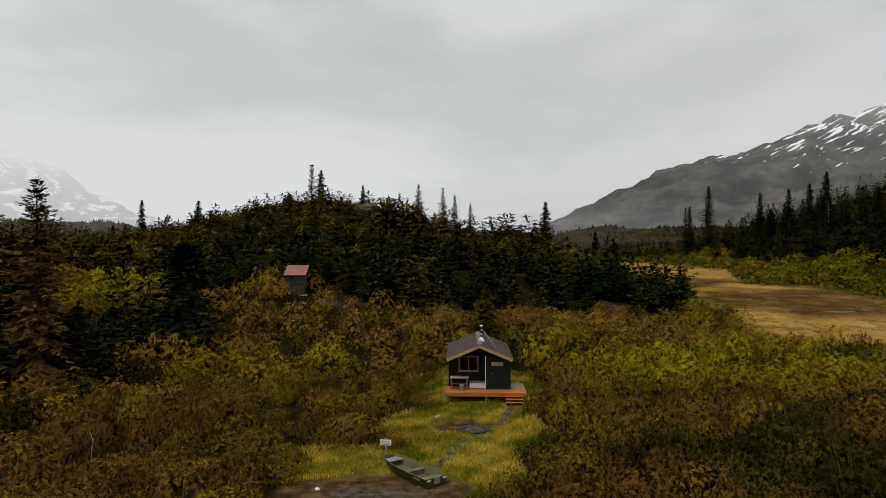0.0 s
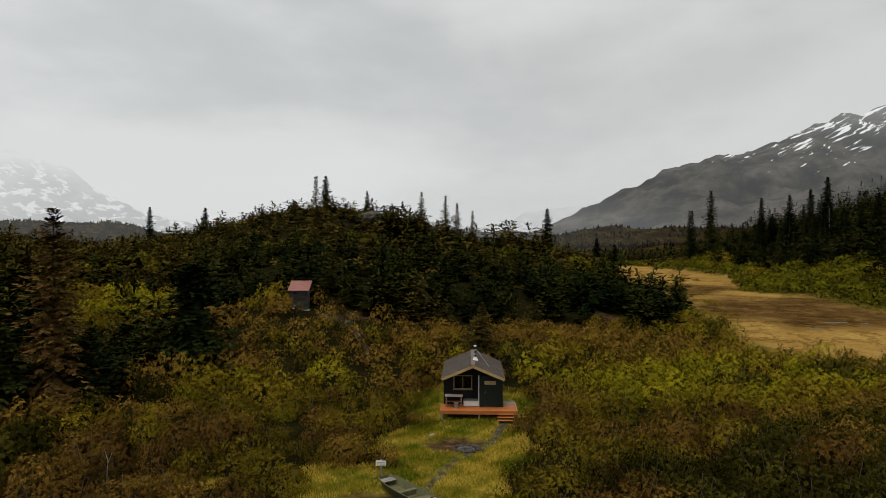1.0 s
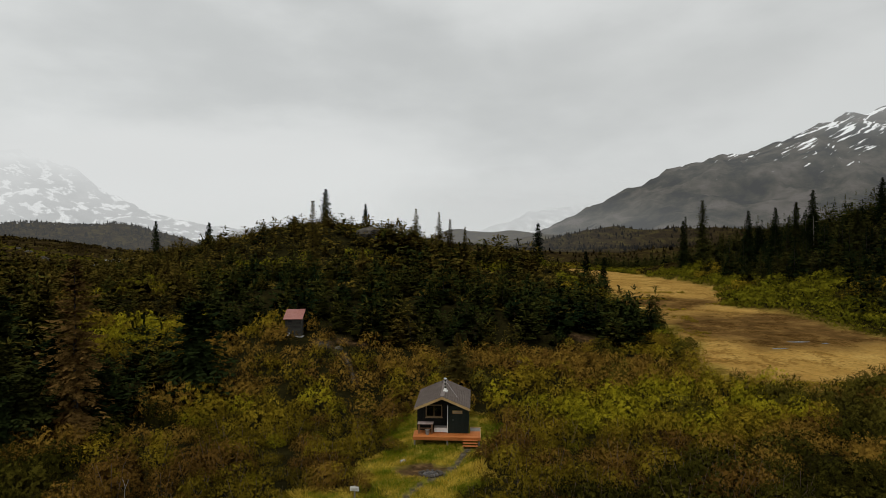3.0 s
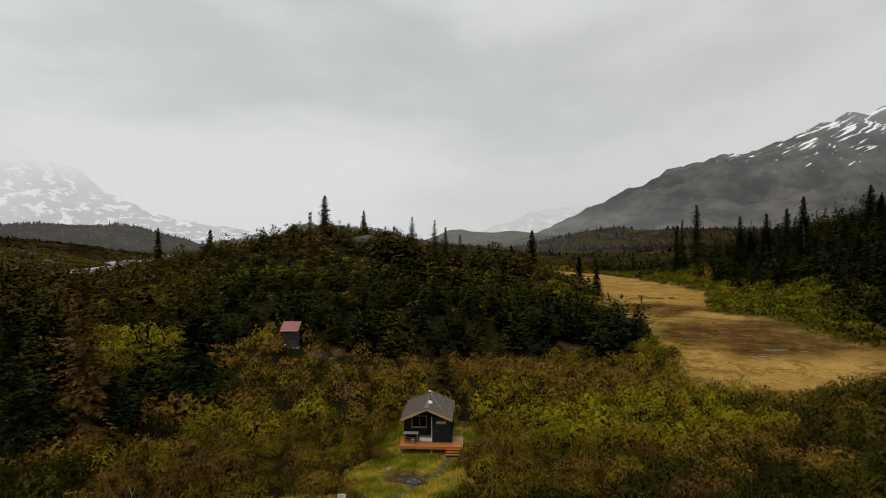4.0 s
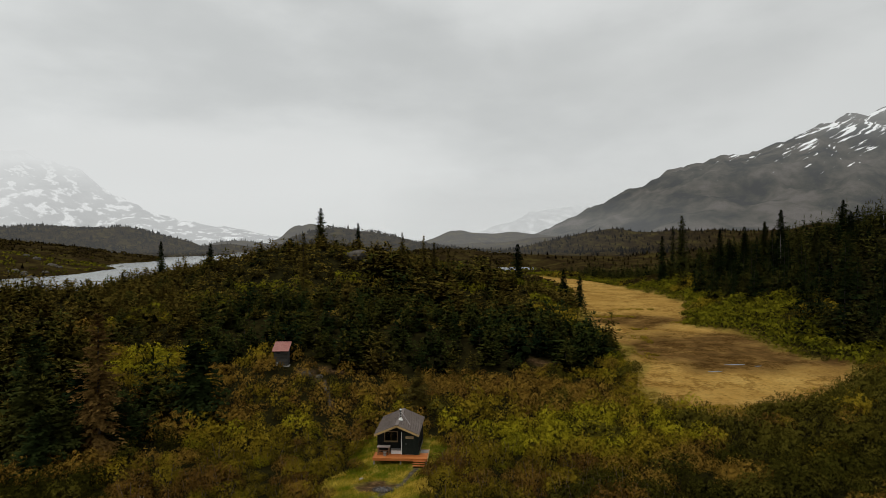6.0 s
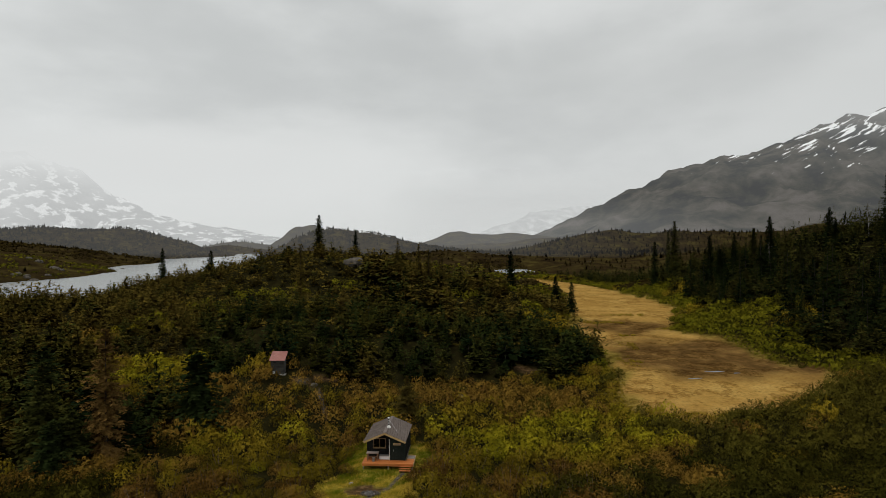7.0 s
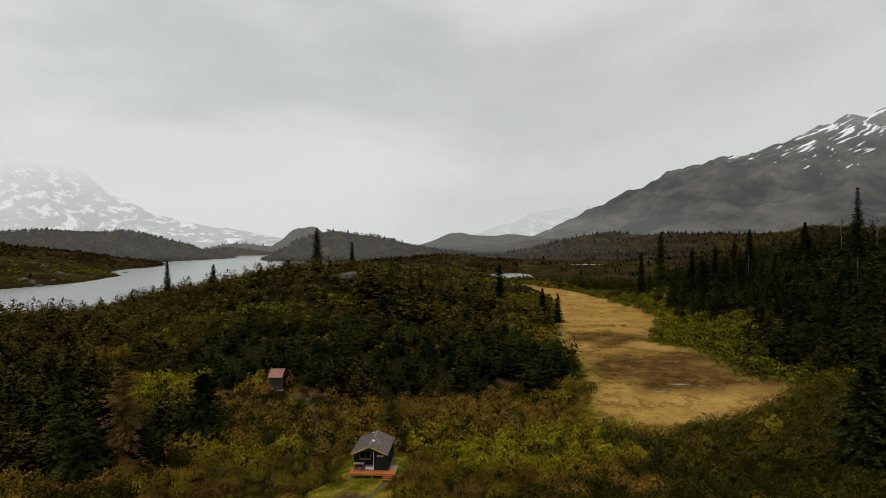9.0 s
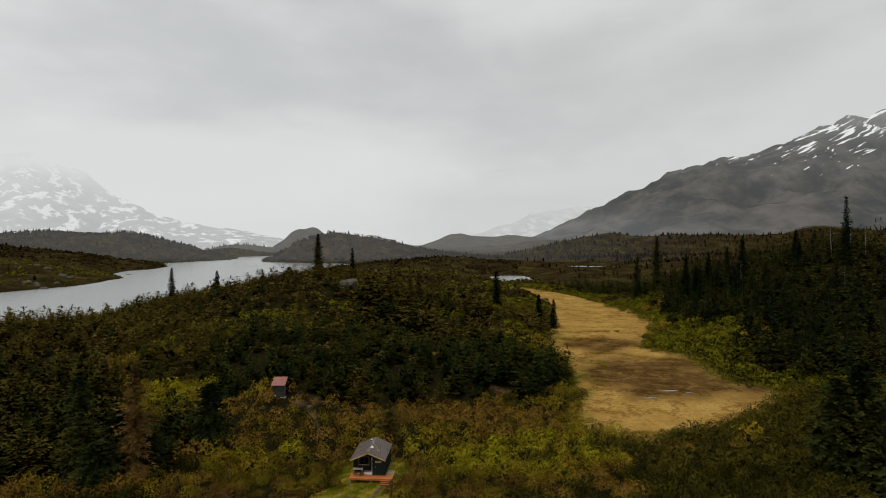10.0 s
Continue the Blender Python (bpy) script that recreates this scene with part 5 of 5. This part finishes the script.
    part("corner_post", boxes((0.38, 0.435, -0.05, 0.02, F, H + 0.05), bevel=0.01), M_WHITE, root, "white corner post")
    part("corner_post", boxes((1.97, 2.07, -0.03, 0.0, F, H)), M_GREEN, root)
    # roof
    half, y0, y1, e, r = 2.17, -0.62, 5.5, 2.60, 3.50
    slope = math.atan2(r - e, half)
    run = half / math.cos(slope)
    for s in (-1, 1):
        place_m = Matrix.Translation((0, 0, r)) @ Matrix.Rotation(s * slope, 4, "Y")
        bm = box(bmesh.new(), 0 if s > 0 else -run, run if s > 0 else 0, y0, y1, 0.0, 0.06)
        bm.transform(place_m)
        slab = part("roof_slope", bm, M_ROOF, root, "brown-grey ribbed metal roofing")
        for k in range(20):
            y = y0 + 0.06 + k * (y1 - y0 - 0.12) / 19
            bm = box(bmesh.new(), 0.06 if s > 0 else -run, run if s > 0 else -0.06, y - 0.018, y + 0.018, 0.06, 0.095)
            bm.transform(place_m)
            part("rib", bm, M_ROOF, slab)
        for y in (y0 - 0.04, y1):
            bm = box(bmesh.new(), 0.0 if s > 0 else -run - 0.02, run + 0.02 if s > 0 else 0.0, y, y + 0.04, -0.15, 0.035)
            bm.transform(place_m)
            part("barge_board", bm, M_TRIM, root, "honey-coloured barge board")
        bm = box(bmesh.new(), run - 0.01 if s > 0 else -run - 0.02, run + 0.02 if s > 0 else -run + 0.01, y0, y1, -0.09, 0.0)
        bm.transform(place_m)
        part("eave_board", bm, M_BROWNWOOD, root)
        bm = box(bmesh.new(), 0.0 if s > 0 else -run + 0.03, run - 0.03 if s > 0 else 0.0, y0 + 0.01, y1 - 0.01, -0.03, -0.004)
        bm.transform(place_m)
        part("soffit", bm, M_BROWNWOOD, root)
    bm = bmesh.new()
    for s in (-1, 1):
        box(bm, 0 if s > 0 else -0.16, 0.16 if s > 0 else 0, y0, y1, 0, 0.016)
    part("ridge_cap", bm_shift(bm, (0, 0, r + 0.058)), M_ROOF, root)
    # flue
    flue = part("flue", tube(bmesh.new(), (0.16, 1.35, r - 0.05), (0.16, 1.35, r + 1.0), 0.055, None, 14), M_STEEL, root, "stainless stove flue")
    for z in (0.28, 0.55, 0.82):
        part("band", tube(bmesh.new(), (0.16, 1.35, r + z), (0.16, 1.35, r + z + 0.14), 0.06, None, 14), M_BLACK, flue)
    part("cap", tube(tube(bmesh.new(), (0.16, 1.35, r + 1.04), (0.16, 1.35, r + 1.10), 0.14, 0.10, 14), (0.16, 1.35, r + 0.98), (0.16, 1.35, r + 1.04), 0.05, None, 10), M_STEEL, flue)
    part("flashing", tube(boxes((0.0, 0.36, 1.12, 1.56, r - 0.02, r + 0.09)), (0.16, 1.35, r + 0.05), (0.16, 1.35, r + 0.26), 0.17, 0.09, 14), M_WHITE, flue, "white flashing boot")
    part("stay", tube(bmesh.new(), (0.2, 1.35, r + 0.85), (1.15, 1.0, r - 0.38), 0.014, None, 6), M_STEEL, flue, "thin steel stay")
    return root


def bm_shift(bm, d):
    bmesh.ops.translate(bm, vec=d, verts=bm.verts)
    return bm


def build_deck():
    root = empty("deck", pose(2.5, 42.1, 0.1, 0, 0, -2), "red cedar deck with steps along the cabin front", "deck")
    F = FLOOR
    part("joists", boxes((-2.26, 2.86, -1.06, -0.98, F - 0.2, F - 0.045), (-2.26, 2.86, -0.1, -0.02, F - 0.2, F - 0.045), (2.12, 2.86, 1.5, 1.58, F - 0.2, F - 0.045)), M_BROWNWOOD, root)
    for k in range(8):
        y = -1.1 + k * 0.138
        part("plank", boxes((-2.3, 2.9, y, y + 0.131, F - 0.042, F), bevel=0.005), M_DECK, root)
    for k in range(5):
        y = 0.004 + k * 0.138
        part("plank", boxes((-2.3, 0.42, y, y + 0.131, F - 0.042, F), bevel=0.005), M_DECK, root)
    for k in range(11):
        y = 0.004 + k * 0.138
        part("plank", boxes((2.09, 2.9, y, y + 0.131, F - 0.042, F), bevel=0.005), M_GREYWOOD if k > 3 else M_DECK, root)
    part("fascia", boxes((-2.32, 2.92, -1.14, -1.103, F - 0.24, F + 0.01), bevel=0.005), M_DECK, root)
    part("fascia", boxes((-2.34, -2.303, -1.1, 0.68, F - 0.24, F + 0.01), bevel=0.005), M_DECK, root)
    part("fascia", boxes((2.903, 2.94, -1.1, 1.55, F - 0.24, F + 0.05), bevel=0.005), M_TRIM, root)
    part("edge_board", boxes((2.09, 2.9, 1.53, 1.57, F - 0.2, F + 0.06)), M_TRIM, root)
    for x in (-2.2, 0.35, 2.8):
        part("post", boxes((x - 0.06, x + 0.06, -1.02, -0.9, -0.3, F - 0.2)), M_GREYWOOD, root)
    steps = part("stringer", boxes((1.6, 1.65, -1.86, -1.14, -0.25, 0.05)), M_BROWNWOOD, root)
    part("stringer", boxes((2.6, 2.65, -1.86, -1.14, -0.25, 0.05)), M_BROWNWOOD, root)
    for y, z in ((-1.40, 0.37), (-1.63, 0.23), (-1.86, 0.09)):
        part("tread", boxes((1.55, 2.7, y, y + 0.25, z - 0.04, z), bevel=0.006), M_DECK, steps, "red cedar step")


M_TABLE = surface("faded_pink_tabletop", [(0.2, (0.36, 0.27, 0.24)), (0.8, (0.52, 0.42, 0.38))], 3, 0.6)


def build_porch_things():
    base = pose(2.5, 42.1, 0.1 + FLOOR, 0, 0, -2)
    table = empty("porch_table", base @ pose(-1.42, 0.05, 0), "table with a pale pinkish top and brown legs on the deck", "table")
    part("tabletop", boxes((-0.62, 0.62, -0.32, 0.32, 0.74, 0.79), bevel=0.01), M_TABLE, table)
    for x in (-0.52, 0.52):
        for y in (-0.25, 0.25):
            part("leg", boxes((x - 0.045, x + 0.045, y - 0.045, y + 0.045, 0, 0.74)), M_BROWNWOOD, table)
    part("rail", boxes((-0.5, 0.5, -0.02, 0.02, 0.3, 0.38)), M_BROWNWOOD, table)
    bucket = empty("bucket", base @ pose(-1.25, -0.42, 0), "grey metal bucket beside the table", "bucket")
    part("body", tube(bmesh.new(), (0, 0, 0), (0, 0, 0.36), 0.13, 0.17, 16), M_GREYWOOD, bucket)
    part("rim", tube(bmesh.new(), (0, 0, 0.35), (0, 0, 0.38), 0.18, 0.18, 16), M_STEEL, bucket)
    chest = empty("storage_chest", base @ pose(-0.22, 0.36, 0), "white storage chest against the cabin wall", "chest")
    part("body", boxes((-0.52, 0.52, -0.25, 0.25, 0.02, 0.36), bevel=0.01), M_WHITE, chest)
    part("lid", boxes((-0.54, 0.54, -0.27, 0.27, 0.36, 0.42), bevel=0.012), M_GREYWOOD, chest)


build_cabin()
build_deck()
build_porch_things()

# the outhouse ---------------------------------------------------------
M_TIN = surface("faded_red_tin", [(0.2, (0.22, 0.085, 0.07)), (0.8, (0.34, 0.16, 0.135))], 2, 0.5, 0.0, 0.05)
M_SLAT = surface("dark_weathered_slats", [(0.2, (0.026, 0.024, 0.020)), (0.8, (0.070, 0.066, 0.057))], 4, 0.85, stretch=(0.3, 1, 1), vary=0.2)


def build_outhouse():
    x, y = -14.45, 62.6
    g = float(height(x, y))
    root = empty("outhouse", pose(x, y, 5.3, 0, 0, 4), "weathered slatted outhouse with a faded red tin roof", "outhouse")
    part("base", boxes((-1.05, 1.05, -1.1, 1.0, g - 5.6, 0.0)), M_STONE, root)
    part("body", boxes((-0.8, 0.8, -0.85, 0.85, 0.0, 2.05)), M_SLAT, root)
    for k in range(14):
        part("slat", boxes((-0.82, 0.82, -0.885, -0.853, 0.03 + k * 0.143, 0.155 + k * 0.143)), M_SLAT, root)
        part("slat", boxes((0.803, 0.835, -0.85, 0.85, 0.03 + k * 0.143, 0.155 + k * 0.143)), M_SLAT, root)
    # flat black plate standing in for the shade inside a vent
    part("vent_hole", boxes((-0.55, -0.15, -0.893, -0.887, 1.55, 1.8)), M_BLACK, root)
    part("corner_board", boxes((0.79, 0.87, -0.93, -0.887, 0, 2.05)), M_SLAT, root)
    part("corner_board", boxes((-0.87, -0.79, -0.93, -0.887, 0, 2.05)), M_SLAT, root)
    m = Matrix.Translation((0, 0, 2.36)) @ Matrix.Rotation(math.radians(20), 4, "X")
    bm = box(bmesh.new(), -1.06, 1.06, -1.35, 1.2, 0, 0.05)
    bm.transform(m)
    roof = part("roof", bm, M_TIN, root, "faded red corrugated tin roof")
    for k in range(11):
        bm = box(bmesh.new(), -1.0 + k * 0.2 - 0.03, -1.0 + k * 0.2 + 0.03, -1.35, 1.2, 0.05, 0.075)
        bm.transform(m)
        part("corrugation", bm, M_TIN, roof)
    part("upper_wall", boxes((-0.79, 0.79, 0.4, 0.84, 2.05, 2.4)), M_SLAT, root)
    can = empty("paint_pail", pose(x - 0.45, y - 1.05, 5.3), "small white pail on the outhouse step", "pail")
    part("body", tube(bmesh.new(), (0, 0, 0), (0, 0, 0.38), 0.15, 0.17, 14), M_WHITE, can)
    part("lid", tube(bmesh.new(), (0, 0, 0.38), (0, 0, 0.41), 0.18, None, 14), M_WHITE, can)


build_outhouse()

# the boat and the clearing --------------------------------------------
M_HULL = surface("olive_hull_paint", [(0.2, (0.026, 0.028, 0.010)), (0.8, (0.06, 0.062, 0.026))], 2.5, 0.6)
M_INNER = surface("worn_olive_deck_paint", [(0.2, (0.07, 0.072, 0.030)), (0.8, (0.16, 0.155, 0.075))], 3, 0.7)


def build_boat():
    """A flat-bottomed skiff: bow towards -y in its own space is the blunt stern, +y the raked bow."""
    root = empty("skiff", pose(-1.4, 28.15, float(height(-1.4, 28.1)) + 0.03, 0, 2, 40) @ Matrix.Diagonal((0.83, 0.79, 0.74, 1)), "olive flat-bottomed metal skiff lying on the gravel", "boat")
    ys = (-2.2, -1.2, 0.0, 1.2, 1.8, 2.2)
    wt, wb = (0.70, 0.74, 0.74, 0.66, 0.55, 0.42), (0.58, 0.60, 0.60, 0.50, 0.36, 0.22)
    zb, zt = (0.0, 0.0, 0.0, 0.03, 0.14, 0.32), (0.50, 0.50, 0.50, 0.53, 0.57, 0.60)

    def shell(inset, lift):
        bm = bmesh.new()
        rings = []
        for y, a, b, z0, z1 in zip(ys, wt, wb, zb, zt):
            y = y + (inset if y == ys[0] else -inset if y == ys[-1] else 0)
            rings.append([bm.verts.new(c) for c in ((-a + inset, y, z1), (-b + inset, y, z0 + lift), (b - inset, y, z0 + lift), (a - inset, y, z1))])
        for p, q in zip(rings, rings[1:]):
            for k in range(3):
                bm.faces.new((p[k], p[k + 1], q[k + 1], q[k]))
        bm.faces.new(rings[0])
        bm.faces.new(rings[-1][::-1])
        return bm

    hull = part("hull", shell(0, 0), M_HULL, root, "olive painted hull")
    part("lining", shell(0.025, 0.03), M_INNER, root)
    bm = bmesh.new()
    for s in (-1, 1):
        for k in range(5):
            tube(bm, (s * wt[k], ys[k], zt[k]), (s * wt[k + 1], ys[k + 1], zt[k + 1]), 0.025, None, 6)
    tube(bm, (-wt[0], ys[0], zt[0]), (wt[0], ys[0], zt[0]), 0.025, None, 6)
    tube(bm, (-wt[5], ys[5], zt[5]), (wt[5], ys[5], zt[5]), 0.025, None, 6)
    part("gunwale", bm, M_INNER, root, "worn olive gunwale")
    part("bench", boxes((-0.66, 0.66, -1.95, -1.45, 0.28, 0.36), (-0.60, 0.60, -1.92, -1.88, 0.03, 0.28), (-0.60, 0.60, -1.5, -1.46, 0.03, 0.28), bevel=0.01), M_INNER, root)
    part("bench", boxes((-0.68, 0.68, -0.35, -0.02, 0.30, 0.36), (-0.62, 0.62, -0.33, -0.29, 0.03, 0.3), (-0.62, 0.62, -0.08, -0.04, 0.03, 0.3), bevel=0.01), M_INNER, root)
    part("bow_deck", boxes((-0.46, 0.46, 1.45, 2.05, 0.42, 0.47), bevel=0.01), M_GREYWOOD, root)
    for k in range(5):
        part("floor_rib", boxes((-0.55, 0.55, -1.2 + k * 0.5, -1.16 + k * 0.5, 0.03, 0.07)), M_INNER, root)
    part("transom", boxes((-0.20, 0.20, -2.26, -2.2, 0.16, 0.54), bevel=0.01), M_GREYWOOD, root, "pale wooden transom pad")
    for x in (-0.52, 0.52):
        part("corner_plate", boxes((x - 0.12, x + 0.12, -2.225, -2.203, 0.36, 0.45)), M_WHITE, root)
    part("number_bar", boxes((-0.765, -0.75, -1.75, -1.2, 0.32, 0.42)), M_TIN, hull)


def build_sign():
    x, y = -2.75, 30.5
    root = empty("notice_board", pose(x, y, float(height(x, y)), 0, 0, -6), "small white notice board on a wooden post", "sign")
    part("post", boxes((-0.04, 0.04, -0.04, 0.04, -0.3, 0.95)), M_GREYWOOD, root)
    b = part("board", boxes((-0.27, 0.27, -0.065, -0.04, 0.62, 0.90), bevel=0.008), M_WHITE, root)
    for z in (0.80, 0.73, 0.66):
        part("writing_bar", boxes((-0.21, 0.21, -0.068, -0.065, z - 0.012, z + 0.012)), M_GREYWOOD, b)


def stone_bm(r, seed, flat=0.7):
    bm = bmesh.new()
    bmesh.ops.create_icosphere(bm, subdivisions=2, radius=r)
    for v in bm.verts:
        n = noise.noise(v.co / r * 1.3 + Vector((seed, seed * 1.7, 0)))
        v.co *= 1 + 0.35 * n
        v.co.z *= flat
    return bm


def rock(x, y, r, seed, label, mat=None, flat=0.7, sink=0.3):
    ob = part("boulder", stone_bm(r, seed, flat), mat or M_BOULDER, None, label)
    ob.matrix_world = pose(x, y, float(height(x, y)) + r * flat * (1 - 2 * sink) * 0.5, 0, 0, seed * 40)
    return tagged(ob, category="rock")


def build_fire_ring():
    x, y = 1.75, 34.95
    root = empty("fire_ring", pose(x, y, float(height(x, y))), "ring of blackened stones round a dead camp fire", "fire pit")
    for k in range(13):
        a = 6.283 * k / 13
        ob = part("stone", stone_bm(random.uniform(0.10, 0.17), k + 0.3), M_CHAR, root)
        ob.matrix_basis = pose(0.72 * math.cos(a), 0.55 * math.sin(a), 0.05, 0, 0, k * 50)
    part("ash", stone_bm(0.6, 3.3, 0.12), M_ASH, root, "grey ash and charred sticks")
    for k in range(5):
        a = k * 1.3
        part("charred_log", tube(bmesh.new(), (-0.4 * math.cos(a), -0.35 * math.sin(a), 0.08), (0.4 * math.cos(a), 0.35 * math.sin(a), 0.14), 0.04, 0.03, 6), M_ASH, root)


def build_clearing():
    build_boat()
    build_sign()
    build_fire_ring()
    log = empty("sawn_log", pose(-0.35, 37.1, float(height(-0.35, 37.1)) + 0.12, 0, 0, 35), "pale sawn log lying in dead grass", "log")
    part("bark", tube(bmesh.new(), (-0.16, 0, -0.02), (0.18, 0, 0.02), 0.10, 0.095, 10), M_DEADWOOD, log)
    part("cut_end", tube(bmesh.new(), (0.18, 0, 0.02), (0.195, 0, 0.022), 0.095, 0.09, 10), M_TRIM, log)
    rock(-5.3, 26.6, 0.11, 2.0, "pale stone at the gravel's edge", M_WHITE)
    rock(-16.6, 139.0, 2.7, 1.3, "bare grey boulder on the hilltop", None, 0.6, 0.4)
    rock(-14.0, 137.0, 0.9, 4.3, "grey boulder among dwarf hemlock", None, 0.75)
    rock(10.4, 61.8, 0.55, 5.1, "pale grey boulder below the hill")
    rock(-1.5, 110.0, 0.9, 6.1, "grey boulder on the hillside", None, 0.8)
    rock(-9.2, 60.6, 0.45, 7.4, "grey boulder beside the trail")
    rock(-7.6, 57.8, 0.4, 8.4, "grey boulder beside the trail")
    for k, (x, y, r) in enumerate(((-268, 371, 3.4), (-262, 372, 2.2), (-251, 362, 3.0), (-246, 361, 1.8), (-258, 366, 2.0), (-276, 421, 3.6), (-268, 416, 2.2), (-284, 527, 3.4), (-258, 386, 2.2), (-300, 440, 3.2), (-318, 455, 2.6))):
        rock(x, y, r, 11.0 + k, "bare grey rock on the lake shore", M_BOULDER, 0.6, 0.5)
    # dead standing trunks on the valley side and a stick in the thicket
    for k, (x, y, h) in enumerate(((126, 158, 11), (112, 128, 8), (131, 150, 9), (107, 176, 9), (136, 165, 10))):
        ob = empty("dead_tree", pose(0, 0, 0), "bleached dead trunk standing in the spruce wood", "tree")
        part("trunk", trunk_bm(h, 0.16, 0.03 * (k - 2)), M_SNAG, ob)
        bm = bmesh.new()
        for j in range(9):
            a, z = j * 2.4, h * (0.35 + 0.065 * j)
            tube(bm, (0, 0, z), (0.9 * math.cos(a), 0.9 * math.sin(a), z - 0.15), 0.035, 0.012, 4)
        part("branches", bm, M_SNAG, ob)
        stand(ob, x, y, 0.2, k * 31)
    st = empty("dead_stick", pose(0, 0, 0), "bleached forked stick rising from the shrubs", "dead wood")
    bm = tube(bmesh.new(), (0, 0, -0.2), (0.1, 0, 1.2), 0.03, 0.02, 5)
    tube(bm, (0.1, 0, 1.2), (-0.15, 0.05, 1.9), 0.02, 0.008, 5)
    tube(bm, (0.08, 0, 1.0), (0.3, 0.05, 1.6), 0.018, 0.006, 5)
    part("wood", bm, M_DEADWOOD, st)
    stand(st, -16.4, 29.4)


build_clearing()


# grass ----------------------------------------------------------------
def build_grass():
    """Tufts over the clearing and along the meadow's near edge."""
    X, Y, rs = jittered(-15, 9, 24, 50, 0.125, 45)
    keep = (grass_inside(X, Y) > -0.12) & (gravel_inside(X, Y) < 0.0) & (earth_inside(X, Y) < 0.12)
    keep &= ~((np.abs(X - 2.75) < 2.75) & (np.abs(Y - 44.2) < 3.4)) & ~((X > 3.7) & (X < 5.6) & (Y > 39.4) & (Y < 41.2))
    keep &= (np.abs((X + 1.4) * 0.80 + (Y - 28.15) * 0.60) > 0.72) | (np.hypot(X + 1.4, Y - 28.15) > 1.9)
    X, Y = X[keep], Y[keep]
    n = len(X)
    p = np.repeat(place(X, Y), 3, 0) + rs.normal(0, 0.04, (n * 3, 3)) * (1, 1, 0)
    d = np.stack([rs.normal(0, 0.5, n * 3), rs.normal(0, 0.5, n * 3), np.ones(n * 3)], 1)
    ln = rs.uniform(0.10, 0.32, n * 3) * np.repeat(1 + 0.5 * fuzz(X, Y, 1.5, 3.0), 3)
    v = kites(p, d, ln, rs.uniform(0.018, 0.045, n * 3), 0.8, rs)
    tone = np.repeat(0.05 - 0.35 * smooth(38, 40.5, Y) + 0.9 * fuzz(X, Y, 2.2, 5.0) + 0.9 * fuzz(X, Y, 0.8, 2.0) + rs.uniform(-0.4, 0.4, n), 12)
    tagged(quads_object("grass", v, quad_index(n * 3), M_GRASS, tone=tone), "yellow and green rough grass of the clearing", "grass", kind="stuff")


build_grass()
